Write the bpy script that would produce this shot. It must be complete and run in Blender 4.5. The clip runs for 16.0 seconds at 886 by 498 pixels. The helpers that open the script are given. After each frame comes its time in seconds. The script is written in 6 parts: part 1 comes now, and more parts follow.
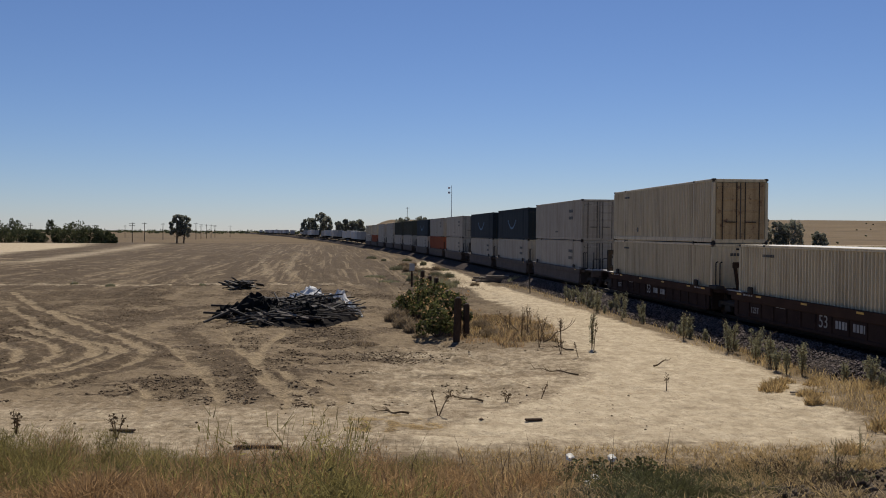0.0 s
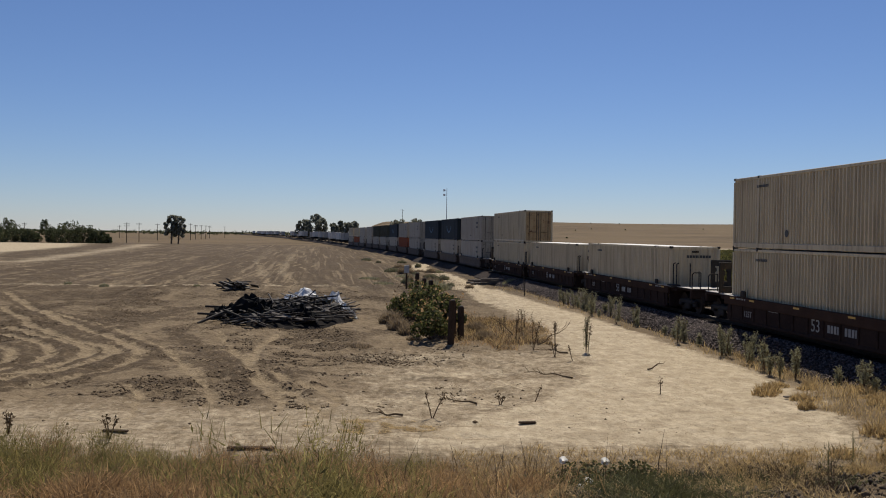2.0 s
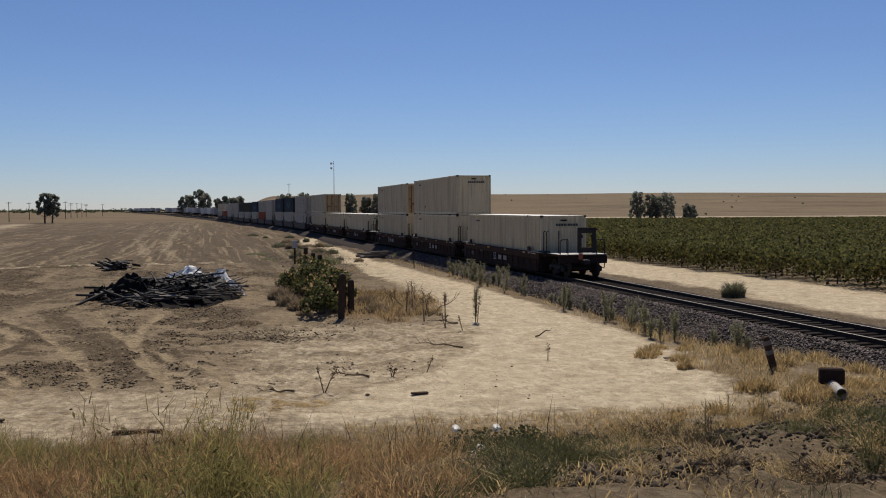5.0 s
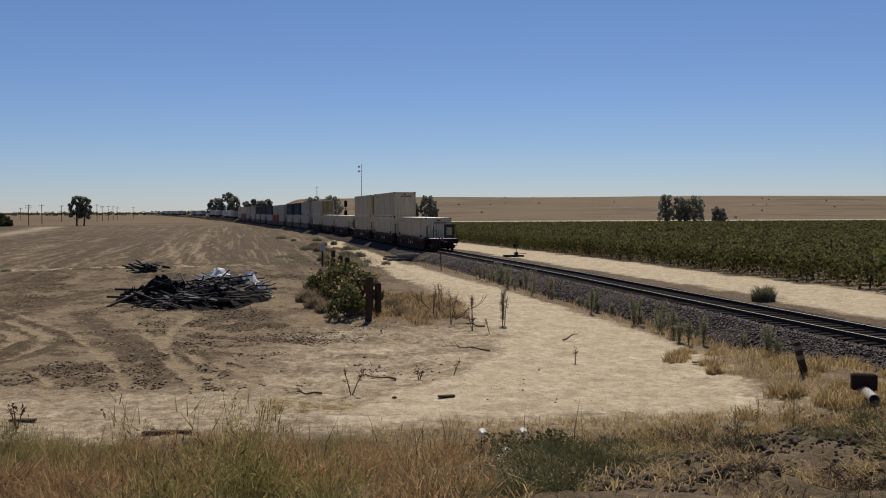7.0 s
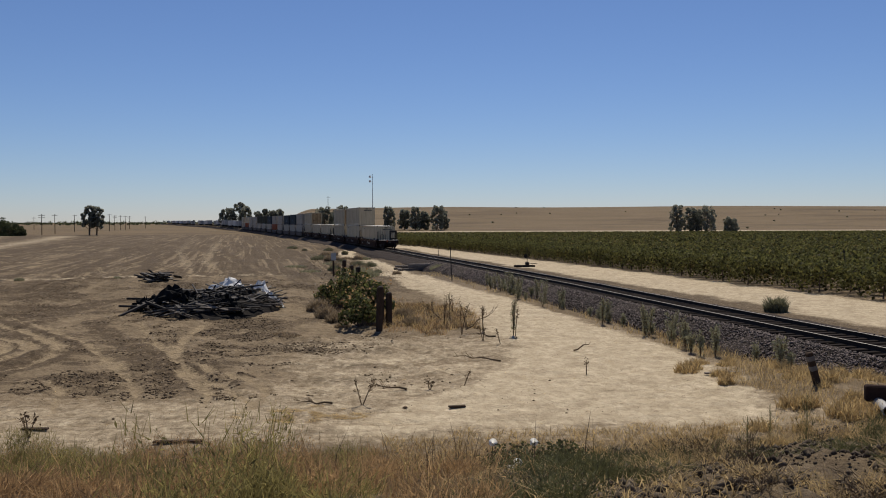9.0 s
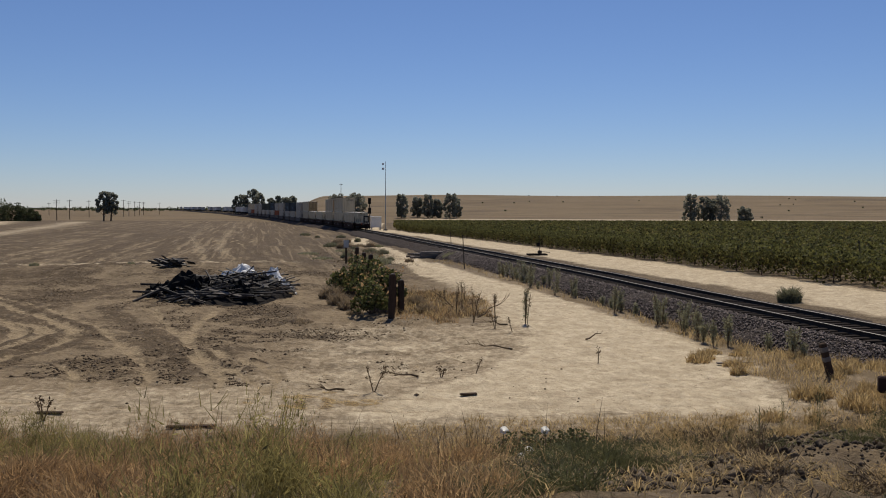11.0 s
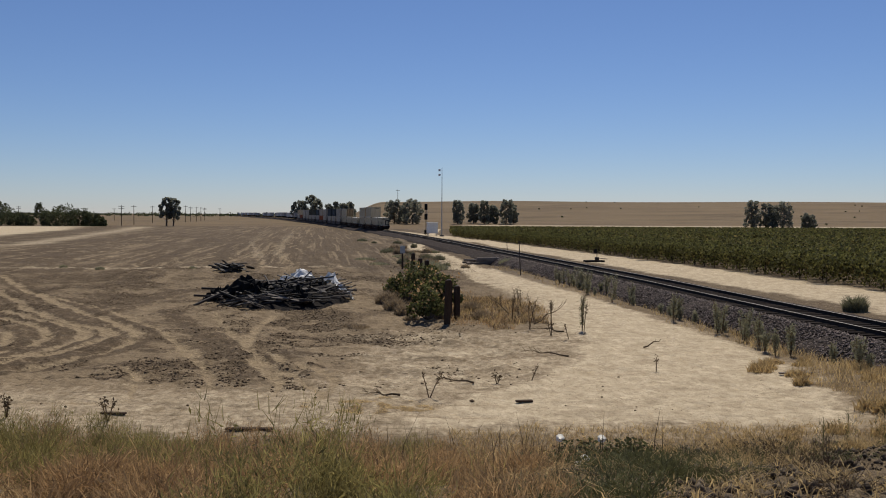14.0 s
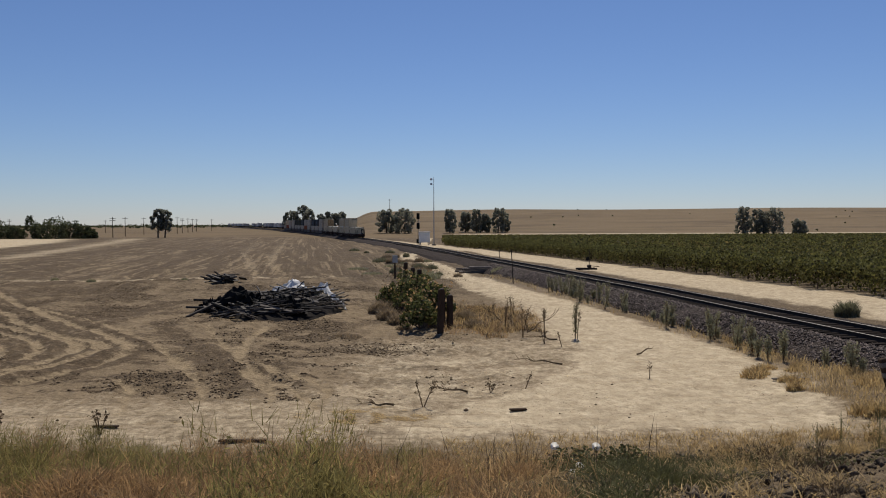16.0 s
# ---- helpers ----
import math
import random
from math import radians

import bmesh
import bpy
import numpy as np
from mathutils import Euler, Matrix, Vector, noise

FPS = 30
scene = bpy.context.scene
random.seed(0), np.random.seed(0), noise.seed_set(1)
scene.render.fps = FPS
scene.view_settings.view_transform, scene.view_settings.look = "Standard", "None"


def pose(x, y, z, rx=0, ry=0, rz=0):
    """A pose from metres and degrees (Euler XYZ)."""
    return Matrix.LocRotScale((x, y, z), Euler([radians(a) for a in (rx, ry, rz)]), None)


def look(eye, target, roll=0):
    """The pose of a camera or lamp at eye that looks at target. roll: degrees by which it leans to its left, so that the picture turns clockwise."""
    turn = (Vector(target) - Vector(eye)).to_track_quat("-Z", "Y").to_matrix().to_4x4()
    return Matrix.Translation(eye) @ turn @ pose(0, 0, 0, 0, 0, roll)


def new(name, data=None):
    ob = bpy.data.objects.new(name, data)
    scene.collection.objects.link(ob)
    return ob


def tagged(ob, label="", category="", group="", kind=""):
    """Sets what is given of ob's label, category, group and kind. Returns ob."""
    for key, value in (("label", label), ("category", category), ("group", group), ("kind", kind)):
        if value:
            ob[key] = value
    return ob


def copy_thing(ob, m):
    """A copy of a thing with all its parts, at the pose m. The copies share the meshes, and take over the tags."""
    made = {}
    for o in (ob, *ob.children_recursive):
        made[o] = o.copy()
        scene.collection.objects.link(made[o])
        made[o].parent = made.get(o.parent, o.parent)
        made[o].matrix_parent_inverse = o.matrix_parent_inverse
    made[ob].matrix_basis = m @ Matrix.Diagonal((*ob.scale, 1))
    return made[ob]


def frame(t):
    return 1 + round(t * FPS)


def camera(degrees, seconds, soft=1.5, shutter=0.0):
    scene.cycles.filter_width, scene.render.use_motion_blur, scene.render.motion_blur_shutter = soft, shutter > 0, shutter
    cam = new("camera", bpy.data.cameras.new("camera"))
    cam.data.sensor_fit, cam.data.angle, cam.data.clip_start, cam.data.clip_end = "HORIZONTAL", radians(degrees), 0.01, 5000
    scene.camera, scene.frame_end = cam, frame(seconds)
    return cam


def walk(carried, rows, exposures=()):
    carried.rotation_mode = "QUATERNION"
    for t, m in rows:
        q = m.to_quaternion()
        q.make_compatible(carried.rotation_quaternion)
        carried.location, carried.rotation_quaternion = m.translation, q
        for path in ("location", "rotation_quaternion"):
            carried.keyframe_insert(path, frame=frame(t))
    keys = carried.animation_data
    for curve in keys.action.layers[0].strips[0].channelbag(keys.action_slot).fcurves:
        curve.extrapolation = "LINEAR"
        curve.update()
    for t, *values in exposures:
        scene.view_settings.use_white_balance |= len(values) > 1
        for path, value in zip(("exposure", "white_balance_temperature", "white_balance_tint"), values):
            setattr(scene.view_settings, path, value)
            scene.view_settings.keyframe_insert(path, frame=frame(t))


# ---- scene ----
EYE = (0.0, 0.0, 4.33)
LENS = 51.97
# seconds, yaw, pitch, roll: a hand-held camera on a road bank, turning only
TURNS = [(0.0, 1.12, -1.09, 0.40), (0.5, -0.34, -1.02, 0.62), (1.0, -1.34, -0.71, 1.17), (1.5, -1.55, -0.49, 1.40),
         (2.0, 0.80, -0.94, 0.78), (2.5, -0.35, -1.82, 0.88), (3.0, -2.76, -1.69, 0.69), (3.5, -4.24, -1.69, 0.40),
         (3.7, -5.14, -1.82, 0.27), (5.8, -6.26, -2.76, -0.30), (6.0, -5.69, -2.64, -0.47), (6.5, -4.70, -2.56, -0.13),
         (7.0, -4.49, -2.43, -0.22), (7.5, -4.44, -2.38, -0.19), (8.0, -4.14, -2.13, -0.16), (8.5, -3.85, -1.77, -0.19),
         (9.0, -3.81, -1.80, -0.17), (11.5, -2.27, -2.66, 0.51), (12.0, -1.07, -2.67, 0.84), (12.5, 0.00, -2.36, 0.75),
         (13.0, 0.60, -2.25, 0.62), (13.5, 0.84, -2.31, 0.51), (14.0, 0.52, -2.20, 0.30), (14.5, 0.27, -1.99, 0.16),
         (15.0, 0.24, -1.83, -0.02), (15.5, 0.32, -1.86, -0.06), (16.0, 0.04, -1.63, -0.24)]
cam = camera(LENS, 16.0, soft=1.0)
walk(cam, [(t, pose(*EYE, 0, 0, yaw) @ pose(0, 0, 0, 90 + pitch) @ pose(0, 0, 0, 0, 0, roll)) for t, yaw, pitch, roll in TURNS],
     exposures=[(0.0, -0.12), (2.2, -0.11), (3.0, -0.02), (3.7, -0.05), (6.0, -0.13), (16.0, -0.15)])

# ---- light: a high clear sun over the far side of the track ----
SUN_EL, SUN_AZ = radians(54), radians(11)
world = bpy.data.worlds.new("sky")
scene.world = world
world.use_nodes = True
wn = world.node_tree
sky = wn.nodes.new("ShaderNodeTexSky")
sky.sky_type, sky.sun_disc = "NISHITA", False
sky.sun_elevation, sky.sun_rotation = SUN_EL, SUN_AZ
sky.air_density, sky.dust_density, sky.ozone_density, sky.altitude = 0.9, 0.05, 8.0, 60
clear = wn.nodes.new("ShaderNodeMix")
clear.data_type, clear.blend_type = "RGBA", "MULTIPLY"
clear.inputs["Factor"].default_value, clear.inputs["B"].default_value = 1.0, (0.985, 0.945, 1.045, 1)
wn.links.new(sky.outputs[0], clear.inputs["A"])
wn.links.new(clear.outputs["Result"], wn.nodes["Background"].inputs[0])
wn.nodes["Background"].inputs[1].default_value = 0.0775
sun = new("sun", bpy.data.lights.new("sun", "SUN"))
sun.data.energy, sun.data.angle, sun.data.color = 5.0, radians(0.55), (1.0, 0.92, 0.79)
sun.matrix_world = look((0, 0, 0), (-math.sin(SUN_AZ) * math.cos(SUN_EL), -math.cos(SUN_AZ) * math.cos(SUN_EL), -math.sin(SUN_EL)))


# ---- materials ----
def material(name, base, dark=None, rough=0.8, metal=0.0, scale=3.0, fine=40.0, bump=0.3, depth=0.01, rust=None, rust_at=0.62,
             per_object=0.0, per_island=0.0, stretch=(1, 1, 1), through_leaf=0.0, streak=None):
    """Two scales of noise between two colours, optional rust or dirt patches, grain in roughness and relief."""
    m = bpy.data.materials.new(name)
    m.use_nodes = True
    t = m.node_tree
    b = t.nodes["Principled BSDF"]
    L = t.links.new

    def node(kind, **sets):
        n = t.nodes.new(kind)
        for k, v in sets.items():
            n.inputs[k].default_value = v
        return n
    co = t.nodes.new("ShaderNodeTexCoord")
    mp = node("ShaderNodeMapping", Scale=stretch)
    L(co.outputs["Object"], mp.inputs["Vector"])
    big = node("ShaderNodeTexNoise", Scale=scale, Detail=5.0, Roughness=0.6)
    small = node("ShaderNodeTexNoise", Scale=fine, Detail=4.0, Roughness=0.65)
    L(mp.outputs[0], big.inputs["Vector"])
    L(mp.outputs[0], small.inputs["Vector"])
    add = t.nodes.new("ShaderNodeMix")
    add.inputs["Factor"].default_value = 0.45
    L(big.outputs["Fac"], add.inputs["A"])
    L(small.outputs["Fac"], add.inputs["B"])
    ramp = t.nodes.new("ShaderNodeMapRange")
    ramp.inputs["From Min"].default_value, ramp.inputs["From Max"].default_value = 0.36, 0.64
    L(add.outputs["Result"], ramp.inputs["Value"])
    mix = t.nodes.new("ShaderNodeMix")
    mix.data_type = "RGBA"
    dark = dark or tuple(c * 0.7 for c in base)
    mix.inputs["A"].default_value, mix.inputs["B"].default_value = (*dark, 1), (*base, 1)
    L(ramp.outputs[0], mix.inputs["Factor"])
    out = mix.outputs["Result"]
    if rust:
        r = node("ShaderNodeTexNoise", Scale=scale * 1.7, Detail=8.0, Roughness=0.7)
        L(mp.outputs[0], r.inputs["Vector"])
        rr = t.nodes.new("ShaderNodeMapRange")
        rr.inputs["From Min"].default_value, rr.inputs["From Max"].default_value = rust_at, rust_at + 0.09
        L(r.outputs["Fac"], rr.inputs["Value"])
        m2 = t.nodes.new("ShaderNodeMix")
        m2.data_type = "RGBA"
        m2.inputs["B"].default_value = (*rust, 1)
        L(rr.outputs[0], m2.inputs["Factor"])
        L(out, m2.inputs["A"])
        out = m2.outputs["Result"]
    if streak:
        runs_down = node("ShaderNodeMapping", Scale=(5, 5, 0.22))
        L(co.outputs["Object"], runs_down.inputs["Vector"])
        sn = node("ShaderNodeTexNoise", Scale=1.0, Detail=6.0, Roughness=0.6)
        L(runs_down.outputs[0], sn.inputs["Vector"])
        sr = t.nodes.new("ShaderNodeMapRange")
        sr.inputs["From Min"].default_value, sr.inputs["From Max"].default_value, sr.inputs["To Max"].default_value = 0.50, 0.74, 0.85
        L(sn.outputs["Fac"], sr.inputs["Value"])
        m3 = t.nodes.new("ShaderNodeMix")
        m3.data_type = "RGBA"
        m3.inputs["B"].default_value = (*streak, 1)
        L(sr.outputs[0], m3.inputs["Factor"])
        L(out, m3.inputs["A"])
        out = m3.outputs["Result"]
    if per_object or per_island:
        src = t.nodes.new("ShaderNodeObjectInfo" if per_object else "ShaderNodeNewGeometry")
        span = per_object or per_island
        vr = t.nodes.new("ShaderNodeMapRange")
        vr.inputs["To Min"].default_value, vr.inputs["To Max"].default_value = 1 - span, 1 + span
        L(src.outputs["Random" if per_object else "Random Per Island"], vr.inputs["Value"])
        hs = t.nodes.new("ShaderNodeHueSaturation")
        L(vr.outputs[0], hs.inputs["Value"])
        L(out, hs.inputs["Color"])
        out = hs.outputs["Color"]
    L(out, b.inputs["Base Color"])
    b.inputs["Metallic"].default_value = metal
    rg = t.nodes.new("ShaderNodeMapRange")
    rg.inputs["To Min"].default_value, rg.inputs["To Max"].default_value = max(0.05, rough - 0.12), min(1.0, rough + 0.12)
    L(small.outputs["Fac"], rg.inputs["Value"])
    L(rg.outputs[0], b.inputs["Roughness"])
    if bump:
        bp = node("ShaderNodeBump", Strength=bump, Distance=depth)
        L(add.outputs["Result"], bp.inputs["Height"])
        L(bp.outputs[0], b.inputs["Normal"])
    if rough > 0.75:
        b.inputs["Specular IOR Level"].default_value = 0.2 if rough < 0.9 else 0.03
    if through_leaf:
        tr = t.nodes.new("ShaderNodeBsdfTranslucent")
        ms = t.nodes.new("ShaderNodeMixShader")
        ms.inputs[0].default_value = through_leaf
        L(out, tr.inputs["Color"])
        L(b.outputs[0], ms.inputs[1])
        L(tr.outputs[0], ms.inputs[2])
        L(ms.outputs[0], t.nodes["Material Output"].inputs["Surface"])
    return m


M = {
    "tan": material("tan_container_paint", (0.59, 0.495, 0.330), (0.49, 0.410, 0.270), 0.55, 0, 0.8, 9, 0.1, 0.004, (0.20, 0.10, 0.05), 0.70, 0.08, streak=(0.24, 0.17, 0.10)),
    "white": material("white_container_paint", (0.43, 0.385, 0.31), (0.34, 0.30, 0.24), 0.8, 0, 0.7, 9, 0.1, 0.004, (0.20, 0.14, 0.09), 0.68, 0.08, streak=(0.22, 0.18, 0.13)),
    "trailer": material("white_trailer_skin", (0.50, 0.485, 0.45), (0.41, 0.395, 0.365), 0.8, 0, 0.7, 9, 0.1, 0.004, per_object=0.4),
    "blue": material("dark_blue_container_paint", (0.024, 0.034, 0.042), (0.016, 0.023, 0.029), 0.85, 0, 0.8, 9, 0.1, 0.004, per_object=0.1),
    "olive": material("olive_container_paint", (0.085, 0.085, 0.062), (0.06, 0.06, 0.045), 0.85, 0, 0.8, 9, 0.1, 0.004, per_object=0.1),
    "orange": material("orange_container_paint", (0.34, 0.105, 0.05), (0.27, 0.085, 0.042), 0.8, 0, 0.8, 9, 0.1, 0.004),
    "door": material("weathered_door_paint", (0.43, 0.31, 0.16), (0.30, 0.20, 0.095), 0.7, 0, 1.6, 14, 0.15, 0.004, (0.13, 0.06, 0.028), 0.57, streak=(0.16, 0.085, 0.04)),
    # one pale tone for all roofs, whatever the side paint
    "roof": material("pale_roof_paint", (0.612, 0.603, 0.578), (0.510, 0.501, 0.468), 0.5, 0, 1.0, 10, 0.1, 0.004),
    "dark_steel": material("dark_steel", (0.050, 0.044, 0.040), (0.026, 0.023, 0.021), 0.85, 0.1, 3, 30, 0.2, 0.003, (0.12, 0.06, 0.035), 0.6),
    "well": material("brown_well_paint", (0.050, 0.033, 0.028), (0.031, 0.021, 0.018), 0.92, 0, 1.2, 16, 0.2, 0.004, (0.060, 0.038, 0.030), 0.58, 0.08),
    "chord": material("rusty_brown_chord_paint", (0.068, 0.042, 0.032), (0.042, 0.026, 0.020), 0.92, 0, 1.2, 16, 0.2, 0.004, (0.06, 0.032, 0.02), 0.56, 0.08),
    "grey_well": material("grey_well_paint", (0.105, 0.083, 0.070), (0.065, 0.050, 0.043), 0.8, 0, 1.2, 16, 0.2, 0.004, (0.06, 0.042, 0.03), 0.6, 0.08),
    "yellow": material("yellow_marking", (0.60, 0.36, 0.06), (0.5, 0.28, 0.05), 0.5, 0, 6, 40, 0.05, 0.002),
    "marking": material("white_marking", (0.36, 0.35, 0.33), (0.22, 0.21, 0.20), 0.6, 0, 6, 40, 0.05, 0.002),
    "ink": material("dark_marking", (0.06, 0.055, 0.05), (0.04, 0.04, 0.04), 0.6, 0, 6, 40, 0.05, 0.002),
    # dusty metal, its colour raised to carry the glare of grazing sun
    "deck": material("dusty_sun_glare_deck_plate", (0.46, 0.43, 0.39), (0.30, 0.28, 0.25), 0.6, 0, 3, 30, 0.2, 0.003, (0.13, 0.09, 0.07), 0.62),
    "rail": material("worn_rail_steel", (0.050, 0.034, 0.027), (0.026, 0.019, 0.015), 0.8, 0.1, 5, 40, 0.2, 0.003),
    "rail_head": material("polished_rail_head", (0.19, 0.175, 0.16), (0.13, 0.12, 0.11), 0.6, 1.0, 3, 30, 0.05, 0.001),
    "tie": material("tarred_wooden_tie", (0.040, 0.031, 0.027), (0.020, 0.016, 0.014), 0.9, 0, 4, 40, 0.6, 0.01, per_object=0.25, stretch=(0.3, 1, 1)),
    "ballast": material("ballast_bed", (0.085, 0.068, 0.060), (0.014, 0.012, 0.011), 0.95, 0, 7.0, 16, 1.0, 0.06),
    "stone": material("ballast_stone", (0.150, 0.117, 0.108), (0.050, 0.039, 0.036), 0.8, 0, 6, 50, 0.4, 0.01, per_island=0.85),
    "post": material("weathered_grey_wood", (0.085, 0.060, 0.044), (0.040, 0.028, 0.021), 0.95, 0, 5, 40, 0.6, 0.01, stretch=(1, 1, 0.15)),
    "timber": material("charred_timber", (0.080, 0.070, 0.063), (0.026, 0.023, 0.022), 0.78, 0, 3, 30, 0.5, 0.01, per_object=0.6, stretch=(0.2, 1, 1)),
    "ash": material("dark_ash", (0.030, 0.026, 0.024), (0.012, 0.011, 0.011), 0.95, 0, 3, 30, 0.6, 0.03),
    # pale old wood; in the heap its colour also imitates glints of sky
    "pale_timber": material("grey_bleached_and_glint_plank", (0.22, 0.19, 0.16), (0.12, 0.10, 0.085), 0.85, 0, 3, 30, 0.4, 0.01, per_object=0.3),
    "foil": material("crumpled_bright_sheet", (0.78, 0.77, 0.75), (0.45, 0.45, 0.44), 0.5, 0.0, 3, 20, 0.6, 0.03),
    "bark": material("grey_bark", (0.16, 0.12, 0.09), (0.08, 0.06, 0.045), 0.9, 0, 4, 30, 0.6, 0.02, stretch=(1, 1, 0.2)),
    "vine_leaf": material("vine_leaf", (0.153, 0.140, 0.047), (0.068, 0.071, 0.022), 0.85, 0, 0.4, 3, 0, 0, (0.162, 0.115, 0.043), 0.55, per_island=0.75, through_leaf=0.36),
    "wild_leaf": material("wild_vine_leaf", (0.135, 0.140, 0.050), (0.055, 0.062, 0.021), 0.85, 0, 0.6, 4, 0, 0, (0.20, 0.115, 0.045), 0.64, per_island=0.7, through_leaf=0.36),
    # leaf colour lightened and greyed to stand in for haze over the distance
    "tree_leaf": material("hazy_eucalyptus_leaf", (0.30, 0.30, 0.235), (0.165, 0.168, 0.128), 0.85, 0, 0.3, 2, 0, 0, per_island=0.45, through_leaf=0.45),
    "bank_leaf": material("bank_weed_leaf", (0.158, 0.152, 0.066), (0.082, 0.084, 0.036), 0.85, 0, 0.5, 3, 0, 0, per_island=0.4, through_leaf=0.3),
    "shrub_leaf": material("field_shrub_leaf", (0.12, 0.13, 0.062), (0.06, 0.068, 0.032), 0.85, 0, 0.3, 2, 0, 0, per_island=0.4, through_leaf=0.25),
    "sage": material("sage_green_leaf", (0.36, 0.34, 0.215), (0.24, 0.23, 0.135), 0.85, 0, 2, 12, 0, 0, per_island=0.35, through_leaf=0.35),
    "bush_leaf": material("grey_green_bush_leaf", (0.26, 0.25, 0.155), (0.16, 0.155, 0.09), 0.85, 0, 2, 12, 0, 0, per_island=0.4, through_leaf=0.3),
    "green_grass": material("drying_green_grass", (0.315, 0.262, 0.098), (0.175, 0.152, 0.055), 0.8, 0, 0.5, 3, 0, 0, per_island=0.45, through_leaf=0.5),
    "red_grass": material("reddish_seed_grass", (0.45, 0.300, 0.150), (0.27, 0.165, 0.08), 0.8, 0, 0.5, 3, 0, 0, per_island=0.45, through_leaf=0.5),
    "straw": material("dry_straw_grass", (0.56, 0.42, 0.215), (0.38, 0.27, 0.125), 0.8, 0, 0.5, 3, 0, 0, per_island=0.45, through_leaf=0.45),
    "stalk": material("dead_weed_stalk", (0.198, 0.144, 0.090), (0.108, 0.077, 0.045), 0.9, 0, 3, 20, 0.2, 0.01, per_island=0.3),
    "dry_weed": material("grey_brown_dry_weed", (0.34, 0.265, 0.175), (0.20, 0.152, 0.098), 0.85, 0, 2, 12, 0, 0, per_island=0.4, through_leaf=0.4),
    "petal": material("white_petal", (0.90, 0.88, 0.82), (0.84, 0.82, 0.76), 0.8, 0, 5, 30, 0, 0, through_leaf=0.7),
    "clod": material("dry_soil_clod", (0.205, 0.152, 0.098), (0.110, 0.080, 0.052), 0.95, 0, 2, 20, 0.4, 0.01, per_island=0.35),
    "emblem": material("light_blue_marking", (0.035, 0.13, 0.25), (0.025, 0.10, 0.20), 0.6, 0, 6, 40, 0.05, 0.002),
    "bank_clod": material("grey_bank_clod", (0.135, 0.108, 0.080), (0.070, 0.056, 0.043), 0.95, 0, 2, 20, 0.4, 0.01, per_island=0.4),
    "cabinet": material("white_enamel_steel", (0.78, 0.78, 0.77), (0.68, 0.68, 0.66), 0.45, 0, 2, 20, 0.05, 0.002),
    "galvanised": material("galvanised_steel", (0.42, 0.43, 0.44), (0.30, 0.31, 0.32), 0.45, 0.7, 4, 30, 0.1, 0.002),
    "black": material("black_paint", (0.02, 0.02, 0.02), (0.012, 0.012, 0.012), 0.9, 0, 4, 30, 0.1, 0.002),
    "concrete": material("weathered_concrete", (0.225, 0.210, 0.188), (0.150, 0.135, 0.120), 0.9, 0, 5, 40, 0.4, 0.01),
}


